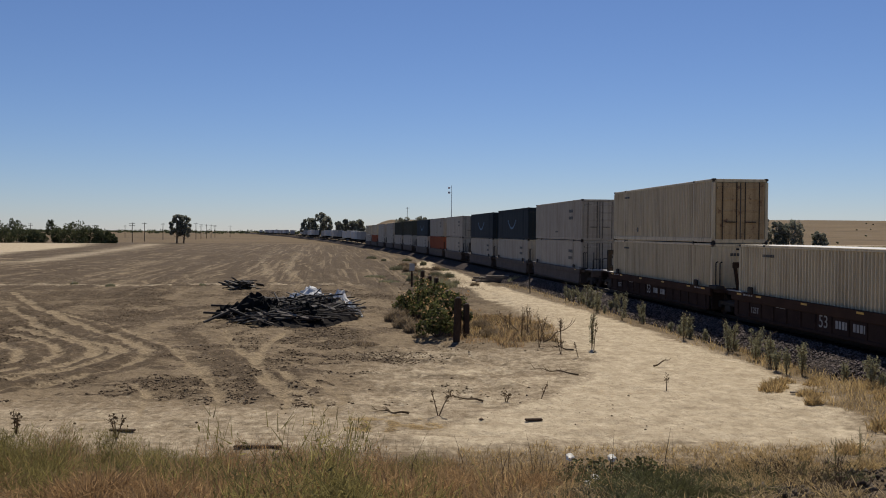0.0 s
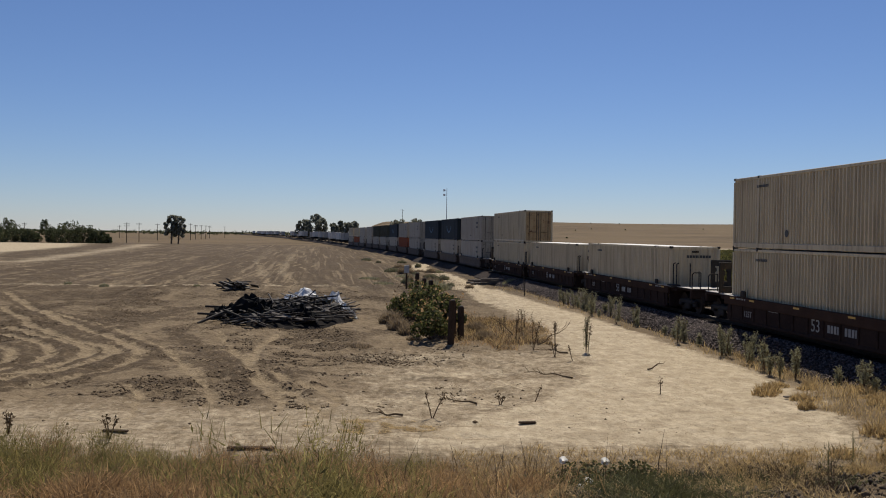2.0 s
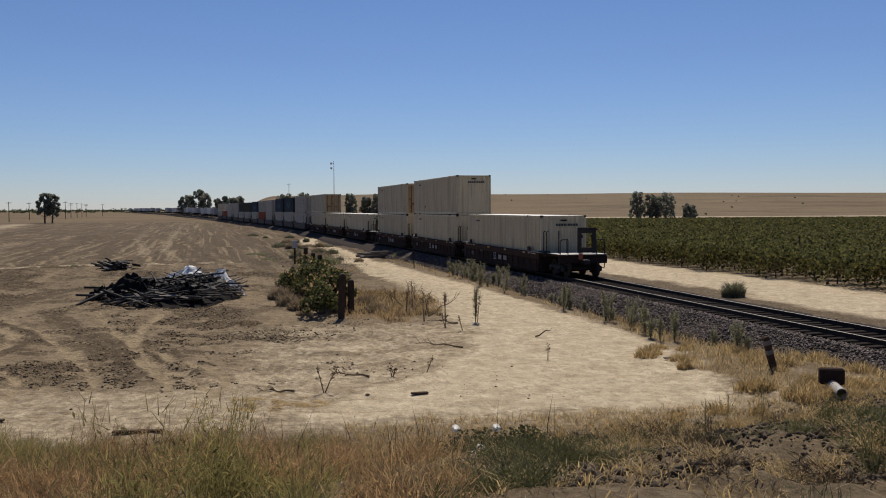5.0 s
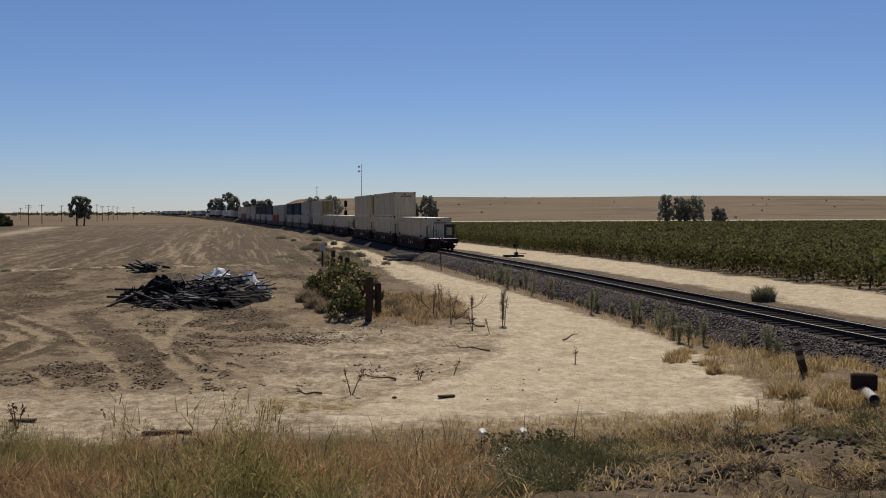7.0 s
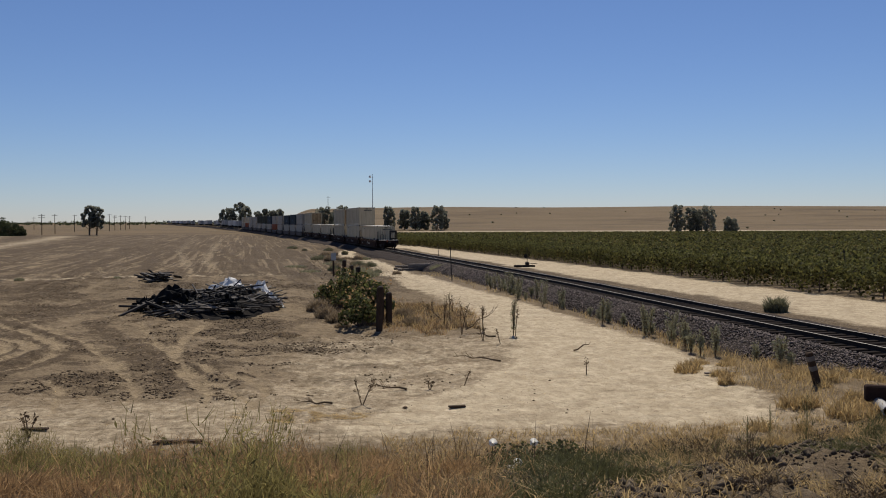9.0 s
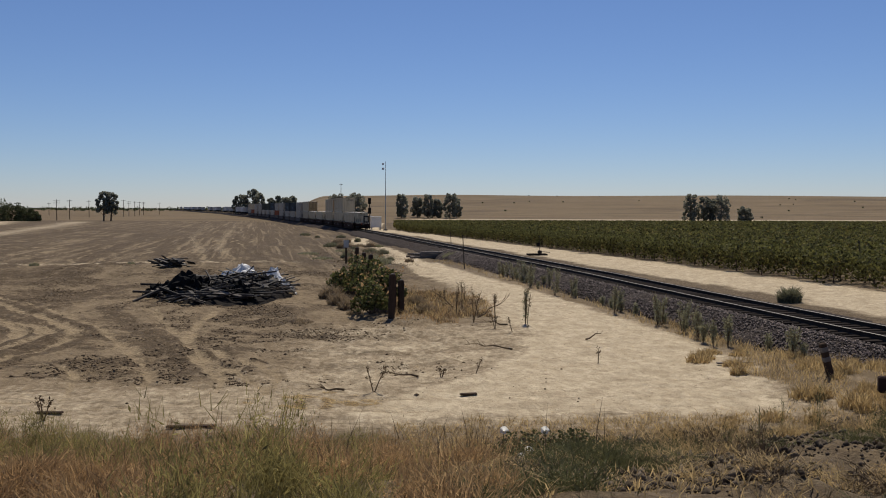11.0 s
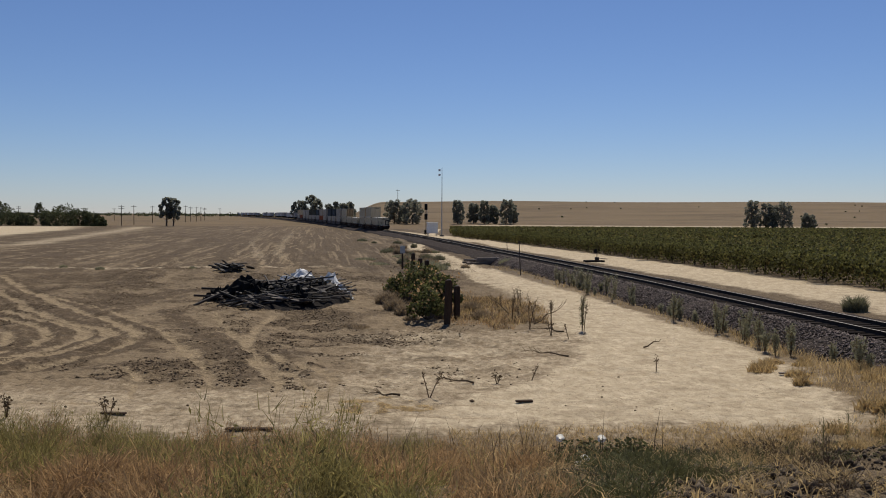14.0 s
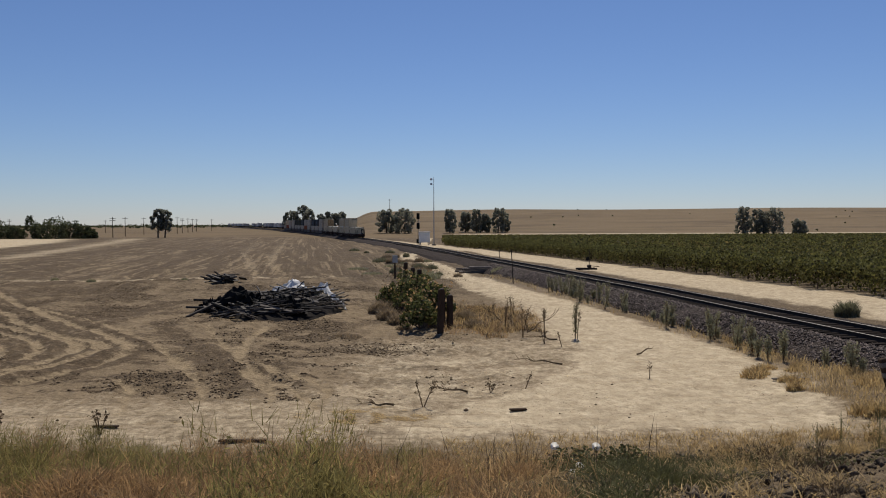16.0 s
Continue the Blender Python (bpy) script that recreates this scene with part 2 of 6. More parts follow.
# ---- mesh helpers ----
class Shape:
    """Vertices and faces gathered for one mesh."""

    def __init__(self):
        self.v, self.f, self.n = [], [], 0

    def add(self, verts, faces):
        self.v.append(np.asarray(verts, float))
        n = self.n
        self.f += [tuple(i + n for i in face) for face in faces]
        self.n += len(verts)
        return self

    def box(self, centre, size, turn=None, c=0.0):
        x, y, z = (s / 2 for s in size)
        c = min(c, x * 0.8, y * 0.8, z * 0.8)
        if c <= 0:
            v = [(i * x, j * y, k * z) for i in (-1, 1) for j in (-1, 1) for k in (-1, 1)]
            f = [(0, 1, 3, 2), (4, 6, 7, 5), (0, 4, 5, 1), (2, 3, 7, 6), (0, 2, 6, 4), (1, 5, 7, 3)]
        else:
            v, ix = [], {}
            for i in (-1, 1):
                for j in (-1, 1):
                    for k in (-1, 1):
                        for a, p in enumerate(((x, y - c, z - c), (x - c, y, z - c), (x - c, y - c, z))):
                            ix[i, j, k, a] = len(v)
                            v.append((i * p[0], j * p[1], k * p[2]))
            f = []
            ring = ((-1, -1), (1, -1), (1, 1), (-1, 1))
            for s in (-1, 1):
                f.append([ix[s, a, b, 0] for a, b in ring][::s])
                f.append([ix[a, s, b, 1] for a, b in ring][::-s])
                f.append([ix[a, b, s, 2] for a, b in ring][::s])
            for a in (-1, 1):
                for b in (-1, 1):
                    f.append([ix[-1, a, b, 1], ix[1, a, b, 1], ix[1, a, b, 2], ix[-1, a, b, 2]][::a * b * -1])
                    f.append([ix[a, -1, b, 0], ix[a, 1, b, 0], ix[a, 1, b, 2], ix[a, -1, b, 2]][::a * b])
                    f.append([ix[a, b, -1, 0], ix[a, b, 1, 0], ix[a, b, 1, 1], ix[a, b, -1, 1]][::a * b * -1])
            for i in (-1, 1):
                for j in (-1, 1):
                    for k in (-1, 1):
                        f.append([ix[i, j, k, 0], ix[i, j, k, 1], ix[i, j, k, 2]][::i * j * k])
        v = np.array(v)
        if turn is not None:
            v = v @ np.array(turn.to_3x3()).T
        return self.add(v + np.array(centre), f)

    def rod(self, a, b, r0, r1=None, n=8):
        a, b = np.array(a, float), np.array(b, float)
        r1 = r0 if r1 is None else r1
        d = (b - a) / max(1e-9, np.linalg.norm(b - a))
        u = np.cross(d, (0, 0, 1) if abs(d[2]) < 0.9 else (1, 0, 0))
        u /= np.linalg.norm(u)
        w = np.cross(d, u)
        ang = np.arange(n) * 2 * math.pi / n
        circle = np.cos(ang)[:, None] * u + np.sin(ang)[:, None] * w
        f = [(i, (i + 1) % n, n + (i + 1) % n, n + i) for i in range(n)]
        f += [tuple(range(n))[::-1], tuple(range(n, 2 * n))]
        return self.add(np.concatenate([a + circle * r0, b + circle * r1]), f)

    def grid(self, rows):
        """rows x cols of points joined by quads."""
        rows = np.asarray(rows, float)
        r, c = rows.shape[:2]
        idx = np.arange(r * c).reshape(r, c)
        q = np.stack([idx[:-1, :-1], idx[:-1, 1:], idx[1:, 1:], idx[1:, :-1]], -1).reshape(-1, 4)
        return self.add(rows.reshape(-1, 3), [tuple(int(k) for k in t) for t in q])

    def mesh(self, name, mat, smooth=False):
        me = bpy.data.meshes.new(name)
        me.from_pydata(np.concatenate(self.v).tolist(), [], self.f)
        me.materials.append(mat)
        if smooth:
            me.shade_smooth()
        return me


def quick_mesh(name, verts, quads, mat, smooth=False):
    """A large mesh from arrays: n x 3 vertices, m x k indices."""
    verts, quads = np.asarray(verts, np.float32), np.asarray(quads, np.int32)
    me = bpy.data.meshes.new(name)
    me.vertices.add(len(verts))
    me.vertices.foreach_set("co", verts.ravel())
    k = quads.shape[1]
    me.loops.add(quads.size)
    me.loops.foreach_set("vertex_index", quads.ravel())
    me.polygons.add(len(quads))
    me.polygons.foreach_set("loop_start", np.arange(len(quads), dtype=np.int32) * k)
    me.update(calc_edges=True)
    me.validate()
    me.materials.append(mat)
    if smooth:
        me.shade_smooth()
    return me


def part(name, shape, mat, parent=None, label="", smooth=False):
    data = shape.mesh(name, mat, smooth) if isinstance(shape, Shape) else shape
    ob = new(name, data)
    ob.parent = parent
    return tagged(ob, label)


def empty(name, m=None, **tags):
    ob = new(name)
    ob.empty_display_size = 0.2
    if m is not None:
        ob.matrix_basis = m
    return tagged(ob, **tags)


rng = np.random.default_rng(7)


# ---- the lie of the land ----
def smooth_noise(x, y, seed):
    """Value noise, -1 to 1, of arrays."""
    xi, yi = np.floor(x), np.floor(y)
    fx, fy = x - xi, y - yi
    fx, fy = fx * fx * (3 - 2 * fx), fy * fy * (3 - 2 * fy)

    def h(a, b):
        s = np.sin(a * 127.1 + b * 311.7 + seed * 74.7) * 43758.5453
        return (s - np.floor(s)) * 2 - 1
    return (h(xi, yi) * (1 - fx) + h(xi + 1, yi) * fx) * (1 - fy) + (h(xi, yi + 1) * (1 - fx) + h(xi + 1, yi + 1) * fx) * fy


def fractal(x, y, seed, octaves=4):
    """Several octaves of value noise, about -1 to 1."""
    total, size = 0.0, 1.0
    for k in range(octaves):
        total = total + size * smooth_noise(x * 2.03 ** k + 7.3 * k, y * 2.03 ** k - 3.1 * k, seed + k)
        size *= 0.62
    return total


def step(a, b, x):
    t = np.clip((x - a) / (b - a), 0, 1)
    return t * t * (3 - 2 * t)


# the track's centre line: its slope dx/dy at points along y, and where it lies at y = 30
TRACK_Y = [-60, 30, 60, 100, 125, 150, 220, 350, 700, 1600]
TRACK_S = [-0.1369, -0.1306, -0.1242, -0.1443, -0.1570, -0.1715, -0.1830, -0.2270, -0.2770, -0.2970]
TY = np.arange(-150, 1901, 1.0)
TS = np.interp(TY, TRACK_Y, TRACK_S)
TX = np.concatenate([[0], np.cumsum((TS[1:] + TS[:-1]) / 2)])
TX += 14.01 - np.interp(30, TY, TX)
TL = np.concatenate([[0], np.cumsum(np.hypot(1, (TS[1:] + TS[:-1]) / 2))])
TL -= np.interp(0, TY, TL)
RAIL = 0.75


def fall(y):
    """The land falls gently away from the road."""
    return -0.0058 * np.clip(y - 50, 0, 250)


def crest(y):
    """The rails keep a little higher than the falling land, far out."""
    return np.interp(y, [100, 190, 250, 400, 700], [0.0, 0.45, 0.60, 0.85, 1.2])


def track_at(l):
    """Place on the rails' level, l metres along the track, and the slope."""
    y = np.interp(l, TL, TY)
    return np.interp(l, TL, TX), y, RAIL + fall(y) + crest(y), np.interp(l, TL, TS)


def across(x, y):
    """Metres to the right of the track's centre line."""
    s = np.interp(y, TY, TS)
    return (x - np.interp(y, TY, TX)) / np.hypot(1, s)


def land(x, y):
    """Height of the ground."""
    x, y = np.asarray(x, float), np.asarray(y, float)
    z = fall(y)
    # road bank on which the camera stands
    toe = 17.2 + 0.12 * x + 0.5 * smooth_noise(x / 3, y * 0, 3)
    z = z + 2.65 * step(0, 1, (toe - y) / 13.5) + 0.12 * smooth_noise(x / 1.3, y / 1.3, 5) * step(0, 2, toe - y)
    z = z + 0.075 * fractal(x / 0.55, y / 0.55, 6) * step(0, 2, toe - y) * step(0.5, 2.5, x) * step(0.5, 3, y)
    # the ground rises to the crossing
    a = across(x, y)
    z = z + 0.45 * step(28, 20.5, y) * step(7, 11.5, x) + crest(y) * np.exp(-(a / 6.5) ** 2)
    # straw hill beyond the vineyard
    u = x / np.maximum(y, 1)
    hill = step(-0.128, -0.074, u) * (0.90 + 0.10 * step(-0.07, 0.10, u))
    z = z + 18.6 * hill * step(345, 880, y) * (1 + 0.05 * smooth_noise(x / 160, y / 160, 9))
    # tilled field, tyre ruts and small lumps
    field = step(20.5, 24, y) * step(2.5, 0, x - 0.04 * y) * step(400, 150, y)
    z = z + field * (0.09 * smooth_noise(x / 2.2, y / 5.0, 11) + 0.065 * fractal(x / 0.7, y / 0.9, 12) + 0.28 * smooth_noise(x / 12, y / 17, 13))
    z = z + (0.02 * smooth_noise(x / 0.6, y / 0.6, 14) + 0.016 * smooth_noise(x / 0.27, y / 0.31, 15)) * step(300, 60, y)
    z = z - 0.07 * ruts(x, y)
    return z


RUNS = [[(-3.0, 21.6), (-4.3, 24.4), (-5.9, 27.5), (-7.5, 31.5), (-9.0, 35.5), (-10.3, 39.5)], [(-6.5, 28.6), (-7.0, 31.5), (-7.4, 34.7), (-7.5, 38.3)],
        [(-6.0, 22.4), (-6.6, 24.7), (-7.5, 26.5), (-8.6, 28.5)], [(-4.2, 21.5), (-4.4, 23.3), (-5.1, 25.2), (-5.9, 26.9)],
        [(-3.0, 21.4), (-2.9, 23.4), (-3.4, 24.9), (-4.7, 26.6), (-5.9, 28.7)], [(-7.5, 21.1), (-8.2, 23.5), (-9.2, 25.4)],
        [(-27.2, 55.8), (-21.4, 48.1), (-16.6, 42.0), (-11.3, 34.0), (-7.7, 27.4), (-7.0, 25.6)]]


LOOPS = [[(-30.5, 61.2), (-20.2, 45.6), (-16.0, 39.1), (-12.9, 34.8), (-11.0, 31.7), (-10.4, 29.3), (-10.8, 27.6), (-12.4, 24.4)],
         [(-25.5, 51.0), (-18.6, 40.2), (-14.9, 35.1), (-12.4, 32.6), (-11.4, 30.4), (-11.8, 28.3), (-13.0, 25.8)],
         [(-20.6, 41.5), (-16.4, 36.1), (-13.2, 32.6), (-12.4, 30.2), (-12.6, 27.6), (-13.6, 25.6)],
         [(-19.0, 38.0), (-15.4, 33.9), (-13.8, 31.0), (-13.4, 28.8), (-14.2, 26.6)], [(-18.4, 35.4), (-15.6, 31.8), (-14.6, 29.6), (-15.0, 27.4)]]
DRAGGED = [(-12.4, 39.4), (-10.2, 34.6), (-8.6, 31.5), (-6.8, 28.6), (-5.7, 26.4)]


def beside(x, y, run):
    """Distance to a broken line."""
    best = np.full(np.shape(x), 1e9)
    for (ax, ay), (bx, by) in zip(run[:-1], run[1:]):
        dx, dy = bx - ax, by - ay
        t = np.clip(((x - ax) * dx + (y - ay) * dy) / (dx * dx + dy * dy), 0, 1)
        best = np.minimum(best, np.hypot(x - ax - t * dx, y - ay - t * dy))
    return best


def ruts(x, y):
    """0 to 1: wheel tracks, as turning loops in the field and as runs along the two dirt roads."""
    x, y = np.asarray(x, float), np.asarray(y, float)
    wob = 0.35 * smooth_noise(x / 4, y / 4, 21)
    # nested hairpin turns of a tractor
    loops = np.zeros(np.shape(x))
    for run in LOOPS:
        k = beside(x, y, run) + 0.25 * wob + 0.10 * smooth_noise(x / 0.8, y / 0.8, 26)
        loops = np.maximum(loops, np.exp(-(k / 0.22) ** 2))
    for run in RUNS:
        k = beside(x, y, run) + 0.12 * smooth_noise(x / 0.8, y / 0.8, 25)
        loops = np.maximum(loops, np.exp(-(k / 0.17) ** 2) * 0.85)
    runs = np.maximum(0, np.sin((y - 0.02 * x + 0.004 * x * x + 2.6 * wob) * 2 * math.pi / 1.3)) ** 4 * step(17.5, 18.5, y) * step(23.5, 22, y) * np.clip(0.25 + 0.5 * smooth_noise(x / 3, y / 2, 27), 0, 1)
    side = across(x, y) + 8.3
    lane = (np.exp(-((side - 0.9 + 0.3 * wob) / 0.28) ** 2) + np.exp(-((side + 0.9 + 0.3 * wob) / 0.28) ** 2)) * step(24, 30, y) * step(120, 70, y) * 0.25
    lanes = np.maximum(0, np.sin((x - 0.22 * y * -1 + 2.5 * wob) * 2 * math.pi / 2.6)) ** 6 * step(60, 75, y) * step(260, 120, y) * step(0, -6, x + 0.12 * y) * 0.7
    return np.clip(loops + runs + lane + lanes, 0, 1)


def ground_zones(x, y):
    """Pale sand, dark tilled soil and dry grass, each 0 to 1."""
    a = across(x, y)
    n1, n2, n3 = smooth_noise(x / 1.7, y / 2.4, 31), smooth_noise(x / 0.45, y / 0.8, 32), smooth_noise(x / 7, y / 9, 33)
    mixed = 0.5 * n1 + 0.3 * n2 + 0.5 * n3
    # the sandy lane along the ballast, widening into the yard by the road
    left = np.interp(y, [15, 19, 22, 27, 31, 40, 52, 68, 91, 130], [-3, -1, 1.2, 3.6, 4.0, 3.7, 3.0, 0.7, -1.6, -6.5])
    right = np.interp(y, [15, 19, 22, 25, 27, 31, 37, 50, 67, 91, 130], [7.5, 8.4, 9.4, 10.0, 9.9, 9.7, 8.9, 7.0, 4.6, 1.2, -4.0])
    sand = step(-0.5, 0.7, (x - left) + 0.7 * mixed) * step(-0.4, 0.5, (right - x) + 0.5 * mixed) * step(17.5, 19.0, y + 0.6 * n1)
    # the light dirt road along the bank
    sand = np.maximum(sand, 0.54 * step(16.8, 18.2, y + 0.4 * n1) * step(24.0, 21.6, y + 0.9 * n1 + 0.5 * n3 + 0.6 * step(6, 9, x) * 4) * step(40, 30, x))
    sand = np.maximum(sand, 0.60 * step(-6.0, -0.5, x + 2.2 * mixed) * step(6, 4, x) * step(21, 22.5, y) * step(38, 32, y) * (0.85 + 0.35 * fractal(x / 3, y / 0.9, 36)))
    # far side of the track
    sand = np.maximum(sand, 0.95 * step(5.9, 7.4, a + 0.9 * mixed) * step(14.6, 13.2, a + 0.6 * n1))
    # stripped pale field, far to the west
    edge_1, edge_2, edge_3 = (x - np.interp(y, [100, 205, 370], e) + 1.5 * n3 for e in ([-67, -98.6, -149], [-57, -85, -131], [-52.5, -79.5, -121]))
    reach = step(110, 125, y) * step(372, 362, y)
    sand = np.maximum(sand, 0.95 * step(1.5, -1.5, edge_1) * reach)
    sand = np.maximum(sand, 0.62 * step(-1.5, 1.5, edge_2) * step(2.0, -2.5, edge_3) * reach)
    sand = np.maximum(sand, 0.75 * step(1.1, 0.6, np.abs(y - 73 - 0.08 * x + 0.8 * n3)) * step(-6, -9, x) * (0.7 + 0.3 * n1))
    # tilled soil: scraped runs beside the road, broken patches, long passes of the harrow further out
    scraped = fractal(x / 4.5, (y + 0.06 * x) / 0.55, 131) * step(36, 28, y)
    broken = fractal(x / 2.6, y / 3.2, 141, 5)
    passes = fractal((x + 0.26 * y) / 1.5, y / 26, 151) * step(55, 75, y)
    soil = step(21.8, 24, y + 1.2 * n3) * step(1.0, -1.6, x - 0.02 * y + 1.0 * mixed) * np.clip(0.68 + 0.32 * step(50, 75, y) + 0.75 * scraped + 0.75 * broken * step(110, 70, y) + 0.95 * passes, 0, 1)
    soil = np.maximum(soil, 0.75 * step(17.6, 16.0, y - 0.12 * x + 0.8 * mixed))
    soil = np.maximum(soil, step(10, 4, np.hypot((x + 12 + 0.4 * n3) / 1.6, (y - 51) / 1.0) + 2.5 * mixed) * 0.45)
    soil = np.maximum(soil, 0.95 * step(-1.5, 1.5, edge_1) * step(1.5, -1.5, edge_2) * reach)
    # dark crumbled earth thrown up between the wheel loops
    near = np.full(np.shape(x), 9.0)
    for run in LOOPS:
        near = np.minimum(near, np.abs(beside(x, y, run) + 0.09 * smooth_noise(x / 4, y / 4, 21) - 0.46 + 0.12 * n2))
    soil = np.maximum(soil, step(0.36, 0.12, near))
    soil = np.maximum(soil, step(1.1, 0.35, beside(x, y, DRAGGED) + 0.5 * n2 + 0.3 * n1))
    soil = np.maximum(soil, 0.95 * step(1.15, 0.6, np.hypot((x + 16.3) / 3.4, (y - 44.3) / 4.2) + 0.45 * mixed))
    # the dark ditch across the far field
    ditch = np.abs(x - np.interp(y, [106, 119, 205, 486], [-11.2, -13.5, -27.6, -74]) + 0.8 * n1)
    soil = np.maximum(soil, step(2.6, 0.8, ditch) * step(96, 108, y) * step(500, 420, y))
    soil = soil * (1 - 0.15 * step(160, 360, y))
    soil = np.maximum(soil, 0.85 * step(-26, -14, a + 6 * n3) * step(-4, -7, a) * step(74, 90, y + 6 * n1) * step(330, 240, y) * np.clip(0.95 + 0.8 * n3 + 0.5 * n1, 0, 1))
    soil = np.maximum(soil, 0.80 * step(3.0, 3.8, a) * step(7.6, 6.0, a + 0.9 * mixed) * step(-20, -10, y))
    grass = np.maximum(0.45 * step(18.6, 16.6, y - 0.12 * x + 0.8 * mixed), 0.8 * step(-4.1, -3.5, a + 0.9 * mixed) * step(-1.5, -2.6, a) * step(95, 60, y))
    patch = 0.30 * step(5.5, 2.5, np.hypot((x - 2.0) / 0.75, (y - 42) / 3.2) + 1.9 * mixed)
    grass = np.maximum(grass, patch)
    grass = np.maximum(grass, step(27, 24, y) * step(8.6, 9.8, x + 0.8 * mixed) * step(19.2, 20.4, y + 0.6 * n1) * (0.6 + 0.4 * n2))
    grass = np.maximum(grass, 0.32 * step(-18, -6, a + 5 * n3) * step(-5, -7, a) * step(70, 90, y))
    soil = np.maximum(soil, 0.9 * step(-5.2, -4.2, a + 0.5 * n1) * step(-1, -3, a) * step(80, 100, y))
    grass = np.maximum(grass, step(345, 352, y + 2 * n3) * step(-0.2, -0.1, x / np.maximum(y, 1)))
    grass = np.maximum(grass, step(370, 430, y + 8 * n3))
    sand = np.maximum(sand, 0.9 * step(396, 400, y) * step(419, 413, y) * step(-0.02, 0.03, x / np.maximum(y, 1)))
    # pale wheel lines through the far field
    for ends in ([-16.5, -20.1, -28.3, -50.6], [-18.9, -22.3, -33.7, -60.0]):
        sand = np.maximum(sand, 0.4 * step(0.8, 0.2, np.abs(x - np.interp(y, [90, 104, 153, 291], ends) + 0.4 * n1)) * step(86, 94, y) * step(300, 280, y) * (0.8 + 0.4 * n1))
    grass = grass * (1 - 0.9 * step(396, 400, y) * step(419, 413, y) * step(-0.02, 0.03, x / np.maximum(y, 1)))
    sand = sand * (1 - 0.9 * grass)
    return np.clip(sand, 0, 1), np.clip(soil, 0, 1), np.clip(grass, 0, 1)


def ground_material():
    m = bpy.data.materials.new("dry_valley_soil")
    m.use_nodes = True
    t = m.node_tree
    L = t.links.new
    b = t.nodes["Principled BSDF"]
    co = t.nodes.new("ShaderNodeTexCoord")

    def noise_fac(scale, detail=6.0, stretch=(1, 1, 1), lo=0.35, hi=0.65):
        mp = t.nodes.new("ShaderNodeMapping")
        mp.inputs["Scale"].default_value = stretch
        n = t.nodes.new("ShaderNodeTexNoise")
        n.inputs["Scale"].default_value, n.inputs["Detail"].default_value, n.inputs["Roughness"].default_value = scale, detail, 0.65
        L(co.outputs["Object"], mp.inputs[0])
        L(mp.outputs[0], n.inputs["Vector"])
        r = t.nodes.new("ShaderNodeMapRange")
        r.inputs["From Min"].default_value, r.inputs["From Max"].default_value = lo, hi
        L(n.outputs["Fac"], r.inputs["Value"])
        return r.outputs[0]

    def blend(f, a, c):
        n = t.nodes.new("ShaderNodeMix")
        n.data_type = "RGBA"
        for key, v in (("A", a), ("B", c)):
            if isinstance(v, tuple):
                n.inputs[key].default_value = (*v, 1)
            else:
                L(v, n.inputs[key])
        L(f, n.inputs["Factor"])
        return n.outputs["Result"]
    at = t.nodes.new("ShaderNodeAttribute")
    at.attribute_name = "zones"
    sep = t.nodes.new("ShaderNodeSeparateColor")
    L(at.outputs["Color"], sep.inputs[0])
    def broken_edge(value, n, amount, lo, hi):
        """A zone's weight with an edge frayed by noise."""
        ma = t.nodes.new("ShaderNodeMath")
        ma.operation = "MULTIPLY_ADD"
        ma.inputs[1].default_value = amount
        L(n, ma.inputs[0])
        L(value, ma.inputs[2])
        r = t.nodes.new("ShaderNodeMapRange")
        r.inputs["From Min"].default_value, r.inputs["From Max"].default_value = lo + amount / 2, hi + amount / 2
        L(ma.outputs[0], r.inputs["Value"])
        return r.outputs[0]
    grain, clod, patch = noise_fac(11.0, 8.0), noise_fac(1.8, 10.0, (1.0, 0.55, 1)), noise_fac(0.12, 5.0)
    crumb = noise_fac(4.5, 10.0, (1.1, 0.6, 1), 0.38, 0.62)
    scatter = noise_fac(4.0, 12.0, (0.45, 1.4, 1), 0.57, 0.64)
    far = noise_fac(0.035, 6.0, (0.5, 1.6, 1))
    base = blend(clod, (0.135, 0.098, 0.059), (0.262, 0.200, 0.128))
    base = blend(patch, base, blend(grain, (0.178, 0.132, 0.082), (0.285, 0.220, 0.142)))
    dark = blend(crumb, (0.034, 0.024, 0.015), (0.138, 0.099, 0.061))
    base = blend(broken_edge(sep.outputs[1], crumb, 0.8, 0.30, 0.85), base, dark)
    # harrow passes that run with the railway through the far field
    place = t.nodes.new("ShaderNodeSeparateXYZ")
    L(co.outputs["Object"], place.inputs[0])
    out_there = t.nodes.new("ShaderNodeMapRange")
    out_there.inputs["From Min"].default_value, out_there.inputs["From Max"].default_value = 50, 74
    L(place.outputs["Y"], out_there.inputs["Value"])
    turn = t.nodes.new("ShaderNodeMapping")
    turn.inputs["Rotation"].default_value = (0, 0, -0.15)
    L(co.outputs["Object"], turn.inputs[0])

    def furrow(scale, stretch, lo, hi, weight, colour, under):
        mp = t.nodes.new("ShaderNodeMapping")
        mp.inputs["Scale"].default_value = stretch
        n = t.nodes.new("ShaderNodeTexNoise")
        n.inputs["Scale"].default_value, n.inputs["Detail"].default_value, n.inputs["Roughness"].default_value, n.inputs["Distortion"].default_value = scale, 8.0, 0.6, 0.5
        L(turn.outputs[0], mp.inputs[0])
        L(mp.outputs[0], n.inputs["Vector"])
        r = t.nodes.new("ShaderNodeMapRange")
        r.inputs["From Min"].default_value, r.inputs["From Max"].default_value, r.inputs["To Max"].default_value = lo, hi, weight
        L(n.outputs["Fac"], r.inputs["Value"])
        k = t.nodes.new("ShaderNodeMath")
        k.operation = "MULTIPLY"
